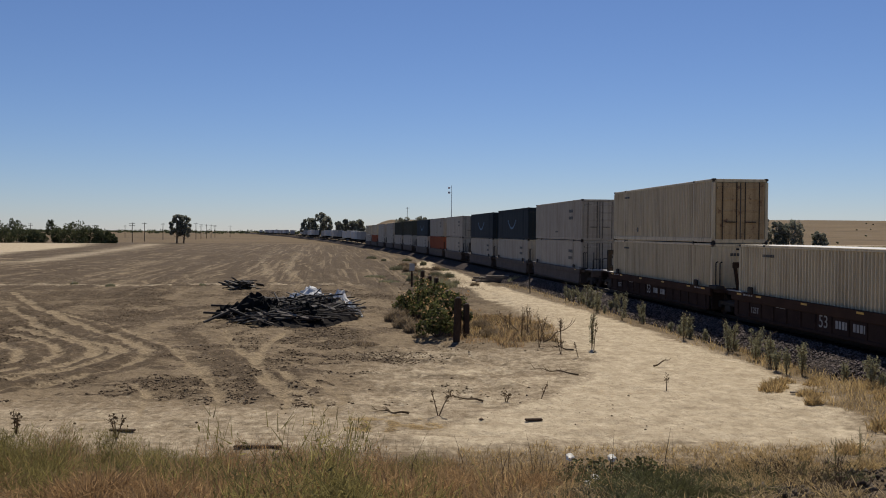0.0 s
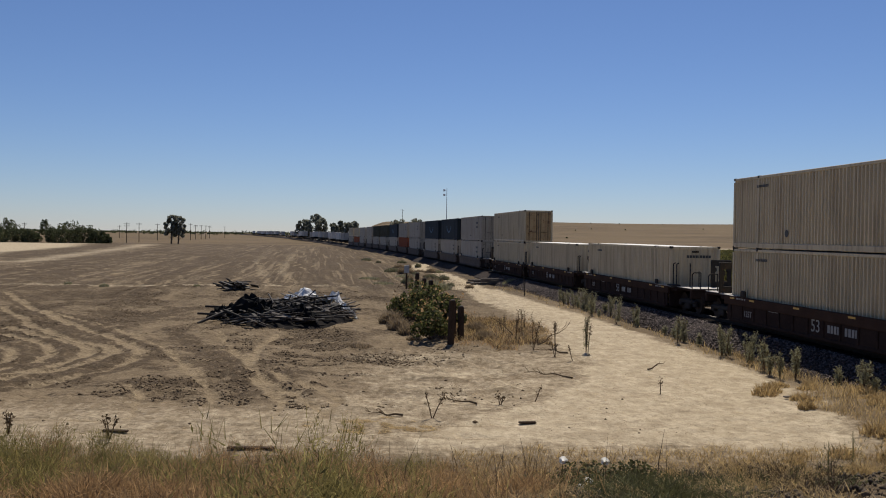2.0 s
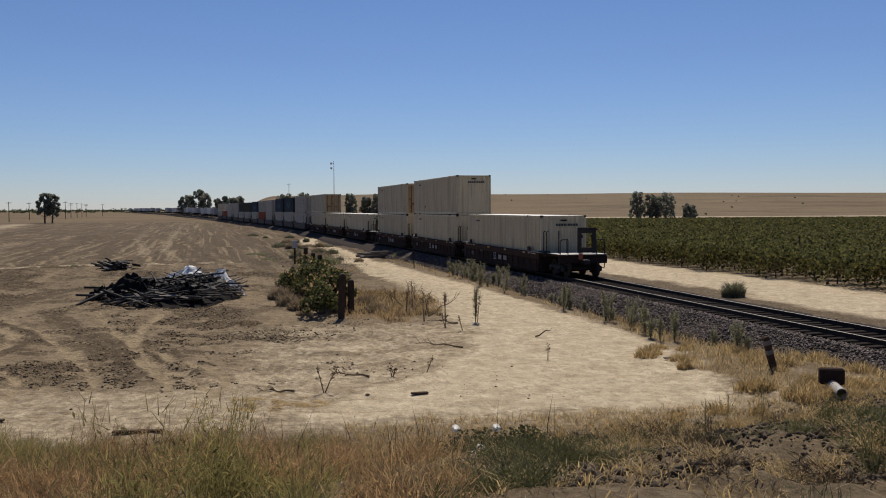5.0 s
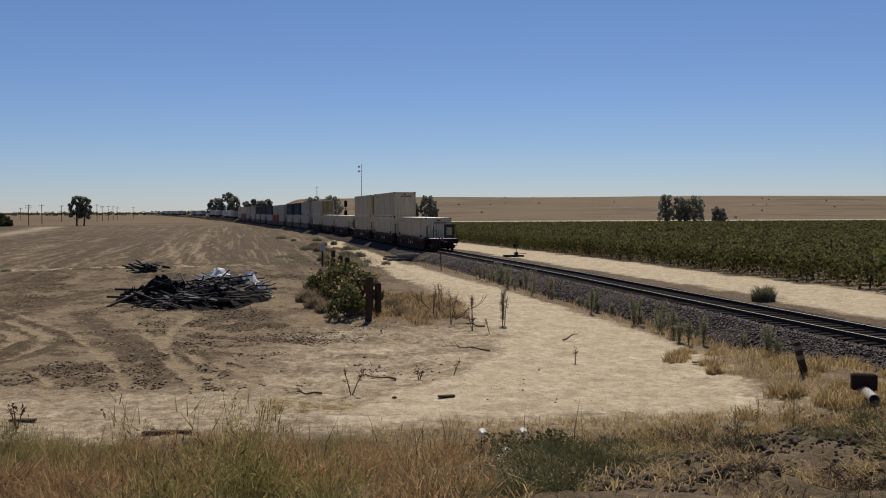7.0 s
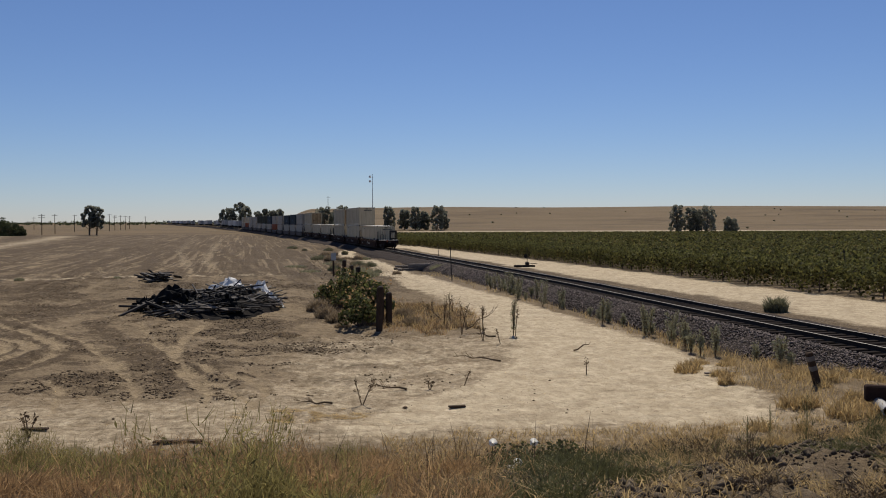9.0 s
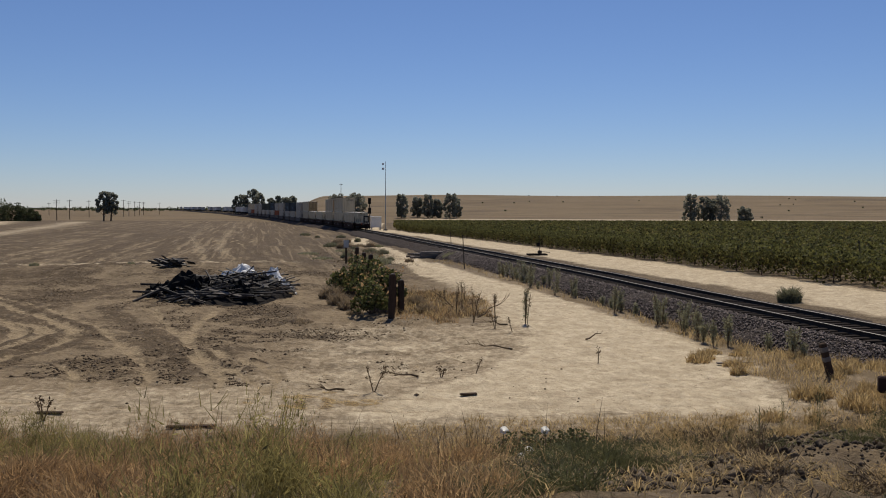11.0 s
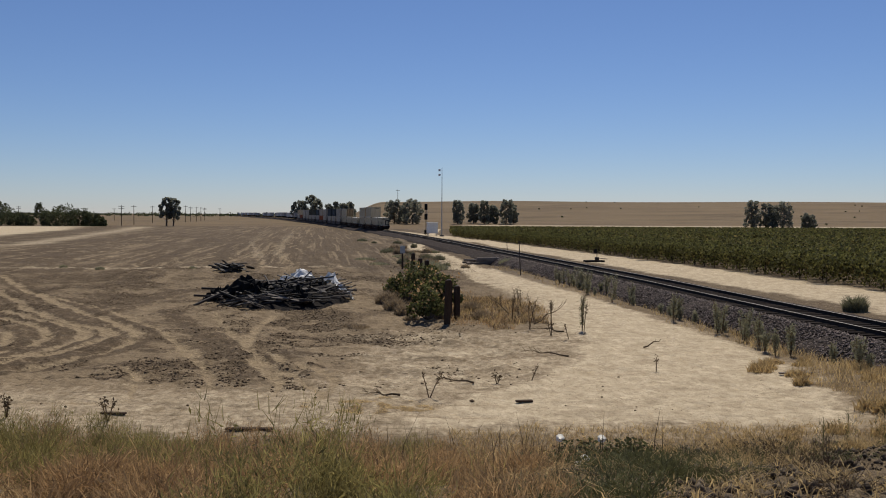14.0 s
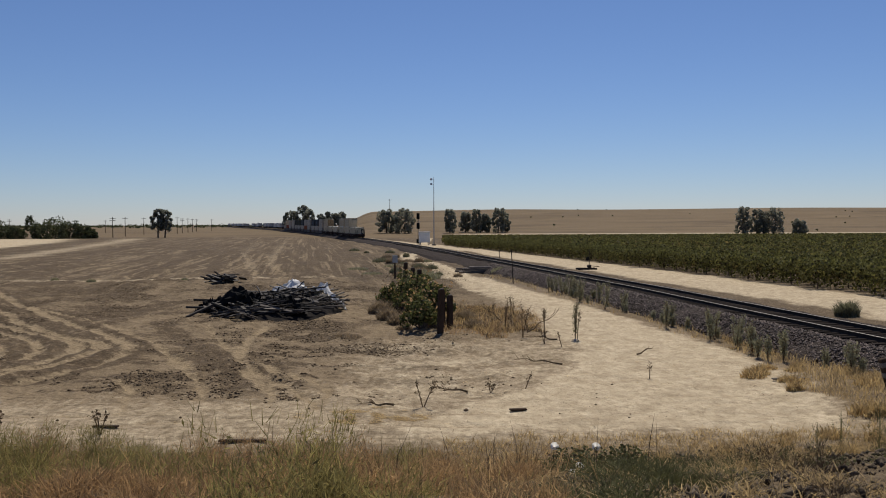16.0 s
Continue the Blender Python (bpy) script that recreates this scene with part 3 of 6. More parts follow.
        L(r.outputs[0], k.inputs[0])
        L(out_there.outputs[0], k.inputs[1])
        return blend(k.outputs[0], under, colour)
    base = furrow(1.0, (0.55, 0.020, 1), 0.38, 0.58, 0.78, (0.064, 0.045, 0.028), base)
    base = furrow(1.0, (1.10, 0.014, 1), 0.54, 0.63, 0.65, (0.270, 0.206, 0.132), base)
    base = furrow(1.0, (2.40, 0.022, 1), 0.52, 0.62, 0.60, (0.060, 0.043, 0.027), base)
    bare = t.nodes.new("ShaderNodeMapRange")
    bare.inputs["To Min"].default_value, bare.inputs["To Max"].default_value = 1.0, 0.12
    L(sep.outputs[0], bare.inputs["Value"])
    base = blend(broken_edge(sep.outputs[0], crumb, 0.50, 0.14, 0.92), base, blend(clod, (0.395, 0.318, 0.213), blend(crumb, (0.46, 0.376, 0.258), (0.595, 0.498, 0.352))))
    base = blend(broken_edge(at.outputs["Alpha"], grain, 0.45, 0.30, 0.62), base, blend(grain, (0.224, 0.169, 0.104), (0.320, 0.248, 0.156)))
    litter = t.nodes.new("ShaderNodeMath")
    litter.operation = "MULTIPLY"
    L(scatter, litter.inputs[0])
    L(bare.outputs[0], litter.inputs[1])
    base = blend(litter.outputs[0], base, blend(grain, (0.080, 0.058, 0.035), (0.152, 0.112, 0.070)))
    # fine broken marks: drag lines and pits in the bare soil
    for scale, stretch, lo, hi, weight in ((1.3, (0.45, 1.3, 1), 0.55, 0.60, 0.55), (9.0, (0.6, 1.3, 1), 0.56, 0.62, 0.6)):
        mark = t.nodes.new("ShaderNodeMath")
        mark.operation = "MULTIPLY"
        L(noise_fac(scale, 12.0, stretch, lo, hi), mark.inputs[0])
        faint = t.nodes.new("ShaderNodeMath")
        faint.operation = "MULTIPLY"
        faint.inputs[1].default_value = weight
        L(bare.outputs[0], faint.inputs[0])
        L(faint.outputs[0], mark.inputs[1])
        base = blend(mark.outputs[0], base, blend(grain, (0.070, 0.050, 0.031), (0.130, 0.095, 0.060)))
    fleck = t.nodes.new("ShaderNodeMath")
    fleck.operation = "MULTIPLY"
    fleck.inputs[1].default_value = 0.55
    L(noise_fac(16.0, 6.0, (0.8, 1.2, 1), 0.60, 0.66), fleck.inputs[0])
    base = blend(fleck.outputs[0], base, (0.150, 0.112, 0.072))
    hollow = t.nodes.new("ShaderNodeMath")
    hollow.operation = "MULTIPLY"
    hollow.inputs[1].default_value = 0.42
    L(noise_fac(0.9, 9.0, (0.8, 1.1, 1), 0.53, 0.70), hollow.inputs[0])
    base = blend(hollow.outputs[0], base, (0.190, 0.142, 0.090))
    straw = blend(far, blend(grain, (0.112, 0.081, 0.047), (0.168, 0.123, 0.073)), blend(grain, (0.138, 0.099, 0.057), (0.190, 0.139, 0.082)))
    straw = blend(noise_fac(0.014, 9.0, (0.5, 1.5, 1), 0.5, 0.75), straw, (0.092, 0.065, 0.039))
    straw = blend(noise_fac(0.03, 10.0, (0.5, 0.9, 1), 0.50, 0.72), straw, (0.085, 0.061, 0.037))
    straw = blend(noise_fac(0.06, 10.0, (0.35, 0.8, 1), 0.54, 0.72), straw, (0.200, 0.148, 0.090))
    base = blend(broken_edge(sep.outputs[2], clod, 0.6, 0.3, 0.75), base, straw)
    L(base, b.inputs["Base Color"])
    b.inputs["Roughness"].default_value = 0.95
    b.inputs["Specular IOR Level"].default_value = 0.1
    bp = t.nodes.new("ShaderNodeBump")
    bp.inputs["Strength"].default_value, bp.inputs["Distance"].default_value = 1.0, 0.09
    L(noise_fac(3.2, 12.0, (1, 0.8, 1), 0.2, 0.8), bp.inputs["Height"])
    L(bp.outputs[0], b.inputs["Normal"])
    return m


def spread(dense_from, dense_to, cell, far_from, far_to, grow=1.09):
    line = list(np.arange(dense_from, dense_to + 1e-6, cell))
    d, up = cell, []
    p = dense_to
    while p < far_to:
        d *= grow
        p += d
        up.append(p)
    d, down = cell, []
    p = dense_from
    while p > far_from:
        d *= grow
        p -= d
        down.append(p)
    return np.array(down[::-1] + line + up)


def build_ground():
    gx, gy = spread(-24, 18, 0.11, -4200, 4200, 1.05), spread(6, 62, 0.13, -900, 4600, 1.03)
    x, y = np.meshgrid(gx, gy)
    z = land(x, y)
    a = across(x, y)
    z = z - 0.5 * step(3.4, 2.2, np.abs(a)) * step(700, 600, y)
    r, c = x.shape
    idx = np.arange(r * c).reshape(r, c)
    q = np.stack([idx[:-1, :-1], idx[:-1, 1:], idx[1:, 1:], idx[1:, :-1]], -1).reshape(-1, 4)
    me = quick_mesh("ground", np.stack([x, y, z], -1).reshape(-1, 3), q, ground_material(), True)
    s, d, g = ground_zones(x, y)
    k = ruts(x, y)
    at = me.attributes.new("zones", "FLOAT_COLOR", "POINT")
    at.data.foreach_set("color", np.stack([s, d, g, k * (1 - g)], -1).astype(np.float32).ravel())
    tagged(new("ground", me), "dry bare farm soil with tyre ruts and pale sandy lanes", "ground", kind="structure")


build_ground()


# ---- the railway ----
def sweep(ls, profile):
    """A strip along the track: profile is (across, up) points from the rail level."""
    x, y, z, s = track_at(np.asarray(ls, float))
    n = np.hypot(1, s)
    rows = []
    for o, h in profile:
        rows.append(np.stack([x + o / n, y - o * s / n, z + h], -1))
    return np.stack(rows, 1)


def build_track():
    near, far = np.arange(-40, 120, 0.35), np.arange(120, 1500, 6.0)
    ls = np.concatenate([near, far])
    prof = [(-3.35, -1.05), (-2.9, -0.66), (-2.4, -0.44), (-1.75, -0.19), (-1.35, -0.19), (-0.75, -0.23), (0, -0.23), (0.75, -0.23), (1.35, -0.19), (1.75, -0.19), (2.5, -0.42), (3.5, -0.58), (4.6, -0.70), (5.4, -0.82), (5.9, -1.1)]
    fine = []
    for (a, b), (c, d) in zip(prof[:-1], prof[1:]):
        k = max(1, int(abs(c - a) / 0.16))
        fine += [(a + (c - a) * i / k, b + (d - b) * i / k) for i in range(k)]
    fine.append(prof[-1])
    pts = sweep(ls, fine)
    pts[..., 2] += 0.035 * smooth_noise(pts[..., 0] / 0.3, pts[..., 1] / 0.3, 41) + 0.05 * smooth_noise(pts[..., 0] / 1.6, pts[..., 1] / 1.6, 42)
    bed = Shape().grid(pts)
    bed_ob = part("ballast_bed", bed, M["ballast"])
    tagged(bed_ob, "dark grey crushed stone ballast bed under the rails", "ballast", kind="structure")
    for side in (-1, 1):
        o = side * 0.75
        web = [(o - 0.07, -0.17), (o - 0.07, -0.15), (o - 0.012, -0.13), (o - 0.012, -0.045), (o - 0.036, -0.038), (o - 0.036, -0.004), (o + 0.036, -0.004), (o + 0.036, -0.038), (o + 0.012, -0.045), (o + 0.012, -0.13), (o + 0.07, -0.15), (o + 0.07, -0.17)]
        rail = part("rail", Shape().grid(sweep(ls, web)), M["rail"])
        tagged(rail, "long brown steel rail with a bright worn head", "rail", "rails of the track", "structure")
        part("rail_head", Shape().grid(sweep(ls, [(o - 0.032, -0.003), (o - 0.026, 0.0), (o + 0.026, 0.0), (o + 0.032, -0.003)])), M["rail_head"], rail, "bright worn running surface")
    # loose stones on the shoulders and between the ties
    n = 34000
    l = 16 + 74 * rng.random(n) ** 1.35
    o = np.where(rng.random(n) < 0.9, -1.35 - 1.9 * rng.random(n), -1.3 + 4.0 * rng.random(n))
    x, y, z, s = track_at(l)
    h = np.interp(o, [p[0] for p in prof], [p[1] for p in prof])
    k = np.hypot(1, s)
    centre = np.stack([x + o / k, y - o * s / k, z + h + 0.02], -1)
    corners = np.array([(1, 0, 0), (-1, 0, 0), (0, 1, 0), (0, -1, 0), (0, 0, 1), (0, 0, -1)], float)
    size = 0.022 + 0.034 * rng.random((n, 1, 1))
    v = corners[None] * size * (0.6 + 0.7 * rng.random((n, 6, 3))) + 0.01 * rng.normal(size=(n, 6, 3))
    ang = rng.random(n) * 6.28
    ca, sa = np.cos(ang)[:, None], np.sin(ang)[:, None]
    v = np.stack([v[..., 0] * ca - v[..., 1] * sa, v[..., 0] * sa + v[..., 1] * ca, v[..., 2] * 0.8], -1)
    tri = np.array([(0, 2, 4), (2, 1, 4), (1, 3, 4), (3, 0, 4), (2, 0, 5), (1, 2, 5), (3, 1, 5), (0, 3, 5)])
    f = (tri[None] + 6 * np.arange(n)[:, None, None]).reshape(-1, 3)
    ob = new("ballast_stones", quick_mesh("ballast_stones", (v + centre[:, None]).reshape(-1, 3), f, M["stone"]))
    tagged(ob, "loose angular grey ballast stones beside the rails", "stones", kind="stuff")
    # ties: the near ones single, the far ones joined
    data = Shape().box((0, 0, 0), (2.6, 0.25, 0.18), c=0.02).mesh("tie", M["tie"])
    rest = Shape()
    for i in range(900):
        l = 14 + i * 0.52
        x, y, z, s = (float(q) for q in track_at(l))
        m = Matrix.Translation((x, y, z - 0.225)) @ Matrix.Rotation(-math.atan(s) * -1 * -1, 4, "Z") @ pose(0, 0, 0, 0, 0, rng.normal() * 0.6)
        if i < 290:
            t = new("tie", data)
            t.parent = bed_ob
            t.matrix_basis = m
        else:
            rest.box((x, y, z - 0.225), (2.6, 0.25, 0.18), m)
    tagged(part("far_ties", rest, M["tie"], bed_ob), kind="stuff")


build_track()


# ---- the train ----
LONG, HIGH, WIDE = 15.1, 2.9, 2.6
text_meshes = {}


def lettering(text, size, mat):
    """A flat text mesh, standing in the x-z plane and read from -y."""
    key = (text, size, mat.name)
    if key not in text_meshes:
        cu = bpy.data.curves.new("lettering", "FONT")
        cu.body, cu.size, cu.align_x, cu.extrude = text, size, "CENTER", 0.004
        ob = bpy.data.objects.new("lettering", cu)
        me = bpy.data.meshes.new_from_object(ob)
        me.transform(Matrix.Rotation(radians(90), 4, "X"))
        me.materials.clear()
        me.materials.append(mat)
        text_meshes[key] = me
        bpy.data.objects.remove(ob)
    return text_meshes[key]


def bars(x, y, z, words, h, gap=0.06):
    """Unreadable writing: a row of small plain bars, in the x-z plane."""
    s = Shape()
    for w in words:
        s.box((x + w / 2, y, z), (w, 0.008, h))
        x += w + gap
    return s


def corrugated(x0, x1, y, z0, z1, pitch, depth, out):
    n = max(1, int(round((x1 - x0) / pitch)))
    p = (x1 - x0) / n
    xs, ys = [], []
    for i in range(n):
        for f, d in ((0.0, 0), (0.30, 0), (0.45, 1), (0.85, 1)):
            xs.append(x0 + (i + f) * p)
            ys.append(y - out * depth * d)
    xs.append(x1)
    ys.append(y)
    top = [(a, b, z1) for a, b in zip(xs, ys)]
    low = [(a, b, z0) for a, b in zip(xs, ys)]
    return [low, top] if out < 0 else [top, low]




def build_container(kind, rear):
    """Stands on z = 0, its length along x; the end at -x is the one seen from behind. rear: doors or plain."""
    looks = {"tan": "weathered tan corrugated steel freight container on a well wagon", "white": "dusty white freight container with dark lettering bars on a well wagon",
             "blue": "dark blue freight container on top of a white one", "olive": "dark olive freight container riding on a well wagon", "orange": "faded orange freight container low in a well wagon"}
    root = empty("freight_container", label=looks[kind], category="container", group="containers of the train")
    paint = M[kind]
    hx, hy = LONG / 2, WIDE / 2
    side = Shape()
    ribbed = kind in ("tan", "orange", "olive")
    for out in (-1, 1):
        y = out * (hy - 0.01)
        if ribbed:
            side.grid(corrugated(-hx + 0.12, hx - 0.12, y, 0.22, HIGH - 0.10, 0.215, 0.07, out))
        else:
            side.grid(corrugated(-hx + 0.12, hx - 0.12, y, 0.22, HIGH - 0.10, 1.22, 0.008, out))
    shell = part("side_panel", side, paint, root)
    inner = Shape().box((0, 0, HIGH / 2), (LONG - 0.2, WIDE - 0.26, HIGH - 0.24))
    part("core_panel", inner, paint, shell)
    frame = Shape()
    for x in (-hx + 0.07, hx - 0.07):
        for y in (-hy + 0.07, hy - 0.07):
            frame.box((x, y, HIGH / 2), (0.14, 0.14, HIGH - 0.3), c=0.02)
    for x in (-hx + 2.25, hx - 2.25):
        for y in (-hy + 0.03, hy - 0.03):
            frame.box((x, y, HIGH / 2), (0.17, 0.075, HIGH - 0.3), c=0.012)
    for y in (-hy + 0.035, hy - 0.035):
        frame.box((0, y, HIGH - 0.06), (LONG - 0.2, 0.075, 0.11), c=0.015)
        frame.box((0, y, 0.14), (LONG - 0.2, 0.08, 0.20), c=0.015)
    for x in (-hx + 0.05, hx - 0.05):
        frame.box((x, 0, HIGH - 0.08), (0.1, WIDE - 0.2, 0.14), c=0.015)
        frame.box((x, 0, 0.10), (0.1, WIDE - 0.2, 0.18), c=0.015)
    part("frame", frame, paint, root)
    top_ = part("roof", Shape().grid(corrugated(-hx + 0.1, hx - 0.1, 0, -hy + 0.07, hy - 0.07, 0.6, 0.02, -1)).mesh("roof", M["roof"]), M["roof"], root, "pale roof")
    top_.matrix_basis = Matrix.Translation((0, 0, HIGH - 0.012)) @ Matrix.Rotation(radians(-90), 4, "X")
    fit = Shape().box((0, 0, 0), (0.19, 0.17, 0.11), c=0.02).mesh("corner_casting", M["dark_steel"])
    for x in (-hx + 0.09, hx - 0.09, -hx + 2.25, hx - 2.25):
        for y in (-hy + 0.08, hy - 0.08):
            for z in (0.05, HIGH - 0.045):
                part("corner_casting", fit, None, root, "dark cast corner fitting").location = (x, y, z)
    # ends
    front = Shape().grid([[(hx - 0.02 - 0.03 * (j % 4 in (2, 3)), -hy + 0.12 + (WIDE - 0.24) * j / 40, z) for j in range(41)] for z in (0.2, HIGH - 0.14)])
    part("front_wall", front, paint, root)
    if rear == "plain":
        back = Shape().grid([[(-hx + 0.02 + 0.035 * (j % 4 in (2, 3)), hy - 0.12 - (WIDE - 0.24) * j / 40, z) for j in range(41)] for z in (0.2, HIGH - 0.14)])
        wall = part("end_wall", back, paint, root)
        code = part("code_block", bars(-0.45, 0, 0, (0.12, 0.12, 0.12, 0.12, 0.05, 0.12, 0.12, 0.12, 0.12), 0.13, 0.03), M["ink"], wall)
        tagged(code, kind="stuff")
        code.matrix_basis = Matrix.Translation((-hx - 0.004, 0, HIGH - 0.5)) @ pose(0, 0, 0, 0, 0, -90)
        part("vent", Shape().box((-hx + 0.01, 0, HIGH - 0.26), (0.03, 0.36, 0.09), c=0.01), M["dark_steel"], wall, "dark vent plate")
    else:
        tint = M["door"] if kind == "tan" else paint
        for j in (-1, 1):
            leaf = part("door", Shape().box((-hx + 0.03, j * 0.57, HIGH / 2), (0.05, 1.12, HIGH - 0.36), c=0.015), tint, root, "ribbed steel door leaf")
            for k in range(5):
                part("rib", Shape().box((-hx - 0.005, j * 0.57, 0.42 + k * (HIGH - 0.84) / 4), (0.035, 1.02, 0.09), c=0.012), tint, leaf)
            for y in (0.20, 0.86):
                part("lock_bar", Shape().rod((-hx - 0.05, j * y, 0.16), (-hx - 0.05, j * y, HIGH - 0.16), 0.022), M["dark_steel"], leaf, "dark steel locking bar")
            part("handle", Shape().box((-hx - 0.07, j * 0.45, 0.95), (0.03, 0.5, 0.04), c=0.01), M["dark_steel"], leaf)
        part("door_gasket", Shape().box((-hx - 0.002, 0, HIGH / 2), (0.03, 0.035, HIGH - 0.36)), M["ink"], root)
        code = part("code_block", bars(-1.1, 0, 0, (0.1, 0.1, 0.1, 0.1), 0.11, 0.03), M["ink"], root)
        tagged(code, kind="stuff")
        code.matrix_basis = Matrix.Translation((-hx - 0.012, 0, HIGH - 0.42)) @ pose(0, 0, 0, 0, 0, -90)
    # side writing
    for out in (-1, 1):
        y = out * (hy + 0.006)
        if kind == "white":
            for z in (1.62, 2.12):
                part("lettering_block", bars(-5.1 if out > 0 else 3.6, y, z, (0.16, 0.16, 0.5, 0.16), 0.22), M["ink"], root)
            part("lettering_block", bars(-0.6, y, 0.62, (0.3, 0.12, 0.3), 0.12), M["ink"], root)
        elif kind == "blue":
            sh = Shape()
            for k in range(13):
                u = k / 12
                sh.box((-1.9 + 3.8 * u, y, 1.75 - 0.9 * 4 * u * (1 - u) * 0.8), (0.36, 0.008, 0.17))
            part("curved_emblem", sh, M["emblem"], root, "curved light blue emblem")
        else:
            part("lettering_block", bars(hx - 3.1 if out > 0 else -hx + 2.4, y, HIGH - 0.42, (0.1, 0.1, 0.1, 0.1, 0.04, 0.1, 0.1, 0.1), 0.1, 0.03), M["ink"], root)
            part("marking_patch", Shape().rod((hx - 4.6, y - 0.004, 0.62), (hx - 4.6, y + 0.004, 0.62), 0.14, n=8), M["ink"], root)
    return root


def build_truck(x):
    """A two-axle truck: side frames, springs, wheels, axles."""
    s = Shape()
    for y in (-0.98, 0.98):
        s.box((x, y, 0.52), (1.9, 0.14, 0.2), c=0.05)
        s.box((x, y, 0.32), (0.6, 0.16, 0.3), c=0.04)
        for dx in (-0.88, 0.88):
            s.box((x + dx, y, 0.44), (0.34, 0.17, 0.28), c=0.04)
    s.box((x, 0, 0.55), (0.4, 2.0, 0.24), c=0.04)
    return s


def build_well(kind, ends):
    """One unit of a well wagon. ends: which ends carry a platform: 'f', 'b', both or none; 'b!' is the train's tail."""
    paint = M["well"] if kind == "brown" else M["grey_well"]
    look_ = "dark brown steel well wagon unit with white stencilled marks" if kind == "brown" else "dusty grey smooth-sided steel well wagon unit"
    root = empty("well_wagon", label=look_, category="railway wagon", group="wagons of the train")
    half = LONG / 2 + 0.3
    for y in (-1, 1):
        wall = part("side_plate", Shape().box((0, y * 1.42, 0.62), (2 * half - 0.5, 0.05, 0.86), c=0.01), paint, root)
        part("top_chord", Shape().box((0, y * 1.43, 1.00), (2 * half, 0.14, 0.36), c=0.02), M["chord"] if kind == "brown" else paint, wall)
        part("bottom_chord", Shape().box((0, y * 1.40, 0.20), (2 * half - 0.9, 0.16, 0.14), c=0.02), paint, wall)
        if kind == "brown":
            rib = Shape().box((0, 0, 0), (0.10, 0.06, 0.60), c=0.015).mesh("rib", paint)
            for k in range(15):
                part("rib", rib, None, wall).location = (-half + 0.6 + k * (2 * half - 1.2) / 14, y * 1.46, 0.54)
            strip = Shape().box((0, 0, 0), (0.42, 0.006, 0.07)).mesh("reflector_strip", M["yellow"])
            for k in (0, 1, 3, 5, 7, 8):
                part("reflector_strip", strip, None, wall).location = (-half + 0.8 + k * (2 * half - 1.6) / 8, y * 1.505, 1.10)
            for x in (-half + 1.5, half - 1.5):
                tagged(part("stencil_block", bars(x - 0.5, y * 1.506, 1.10, (0.08, 0.14, 0.08, 0.2), 0.06, 0.10), M["marking"], wall), kind="stuff")
            if y < 0:
                ob = part("lettering", lettering("53", 0.62, M["marking"]), M["marking"], wall)
                ob.matrix_basis = pose(-0.518, y * 1.455, 0.40)
            else:
                ob = part("lettering", lettering("53", 0.62, M["marking"]), M["marking"], wall)
                ob.matrix_basis = pose(0.518, y * 1.455, 0.40, 0, 0, 180)
                part("lettering", lettering("125T", 0.34, M["marking"]), M["marking"], wall).matrix_basis = pose(5.70, y * 1.455, 0.42, 0, 0, 180)
                part("number_block", bars(-1.0, y * 1.455, 0.58, (0.14, 0.14, 0.14, 0.14), 0.26, 0.06), M["marking"], wall)
                part("number_block", bars(-2.05, y * 1.455, 0.58, (0.14, 0.14, 0.14, 0.14), 0.26, 0.06), M["marking"], wall)
                tagged(part("stencil_block", bars(3.2, y * 1.455, 0.82, (0.25, 0.15, 0.25), 0.05, 0.04), M["marking"], wall), kind="stuff")
        else:
            for x in (-half + 1.2, half - 1.2):
                part("reflector_strip", Shape().box((x, y * 1.505, 1.1), (0.4, 0.006, 0.07)), M["yellow"], wall)
        for sx in (-1, 1):
            part("stacking_post", Shape().box((sx * (half - 1.75), y * 1.47, 1.30), (0.36, 0.12, 0.30), c=0.06), M["dark_steel"], wall)
    beam = Shape().box((0, 0, 0), (0.3, 2.7, 0.1)).mesh("floor_beam", paint)
    for k in range(7):
        part("floor_beam", beam, None, root).location = (-half + 0.6 + k * (2 * half - 1.2) / 6, 0, 0.17)
    for sx in (-1, 1):
        part("bulkhead", Shape().box((sx * (half - 0.12), 0, 0.66), (0.08, 2.78, 0.96), c=0.02), paint, root)
        deck = part("end_deck", Shape().box((sx * (half + 0.25), 0, 1.05), (0.9, 2.7, 0.18), c=0.03), paint, root)
        part("draft_sill", Shape().box((sx * (half + 0.8), 0, 0.85), (1.4, 0.7, 0.42), c=0.05), paint, deck)
    for sx in (-1, 1):
        tx = sx * (half + 1.35)
        if sx > 0 or "b" in ends:
            truck = part("truck", build_truck(tx), M["dark_steel"], root, "dark cast steel truck")
            for dx in (-0.88, 0.88):
                wheel = Shape().rod((tx + dx, -0.86, 0.46), (tx + dx, 0.86, 0.46), 0.08, n=8)
                for y in (-0.76, 0.76):
                    wheel.rod((tx + dx, y - 0.065, 0.46), (tx + dx, y + 0.065, 0.46), 0.46, n=20)
                part("wheel_set", wheel, M["rail"], truck)
    # stanchions at the rear corner and walkways on the top chord, sun glare in their colour
    for x in (-half + 0.05, -half - 0.40):
        part("stanchion", Shape().rod((x, 1.22, 1.0), (x, 1.22, 2.28), 0.03).rod((x, 1.22, 2.28), (x, 1.12, 2.33), 0.028), M["dark_steel"], root, "thin upright dark steel bar")
    part("corner_step", Shape().box((-half - 0.2, 1.28, 1.20), (0.8, 0.42, 0.16), c=0.03), M["dark_steel"], root)
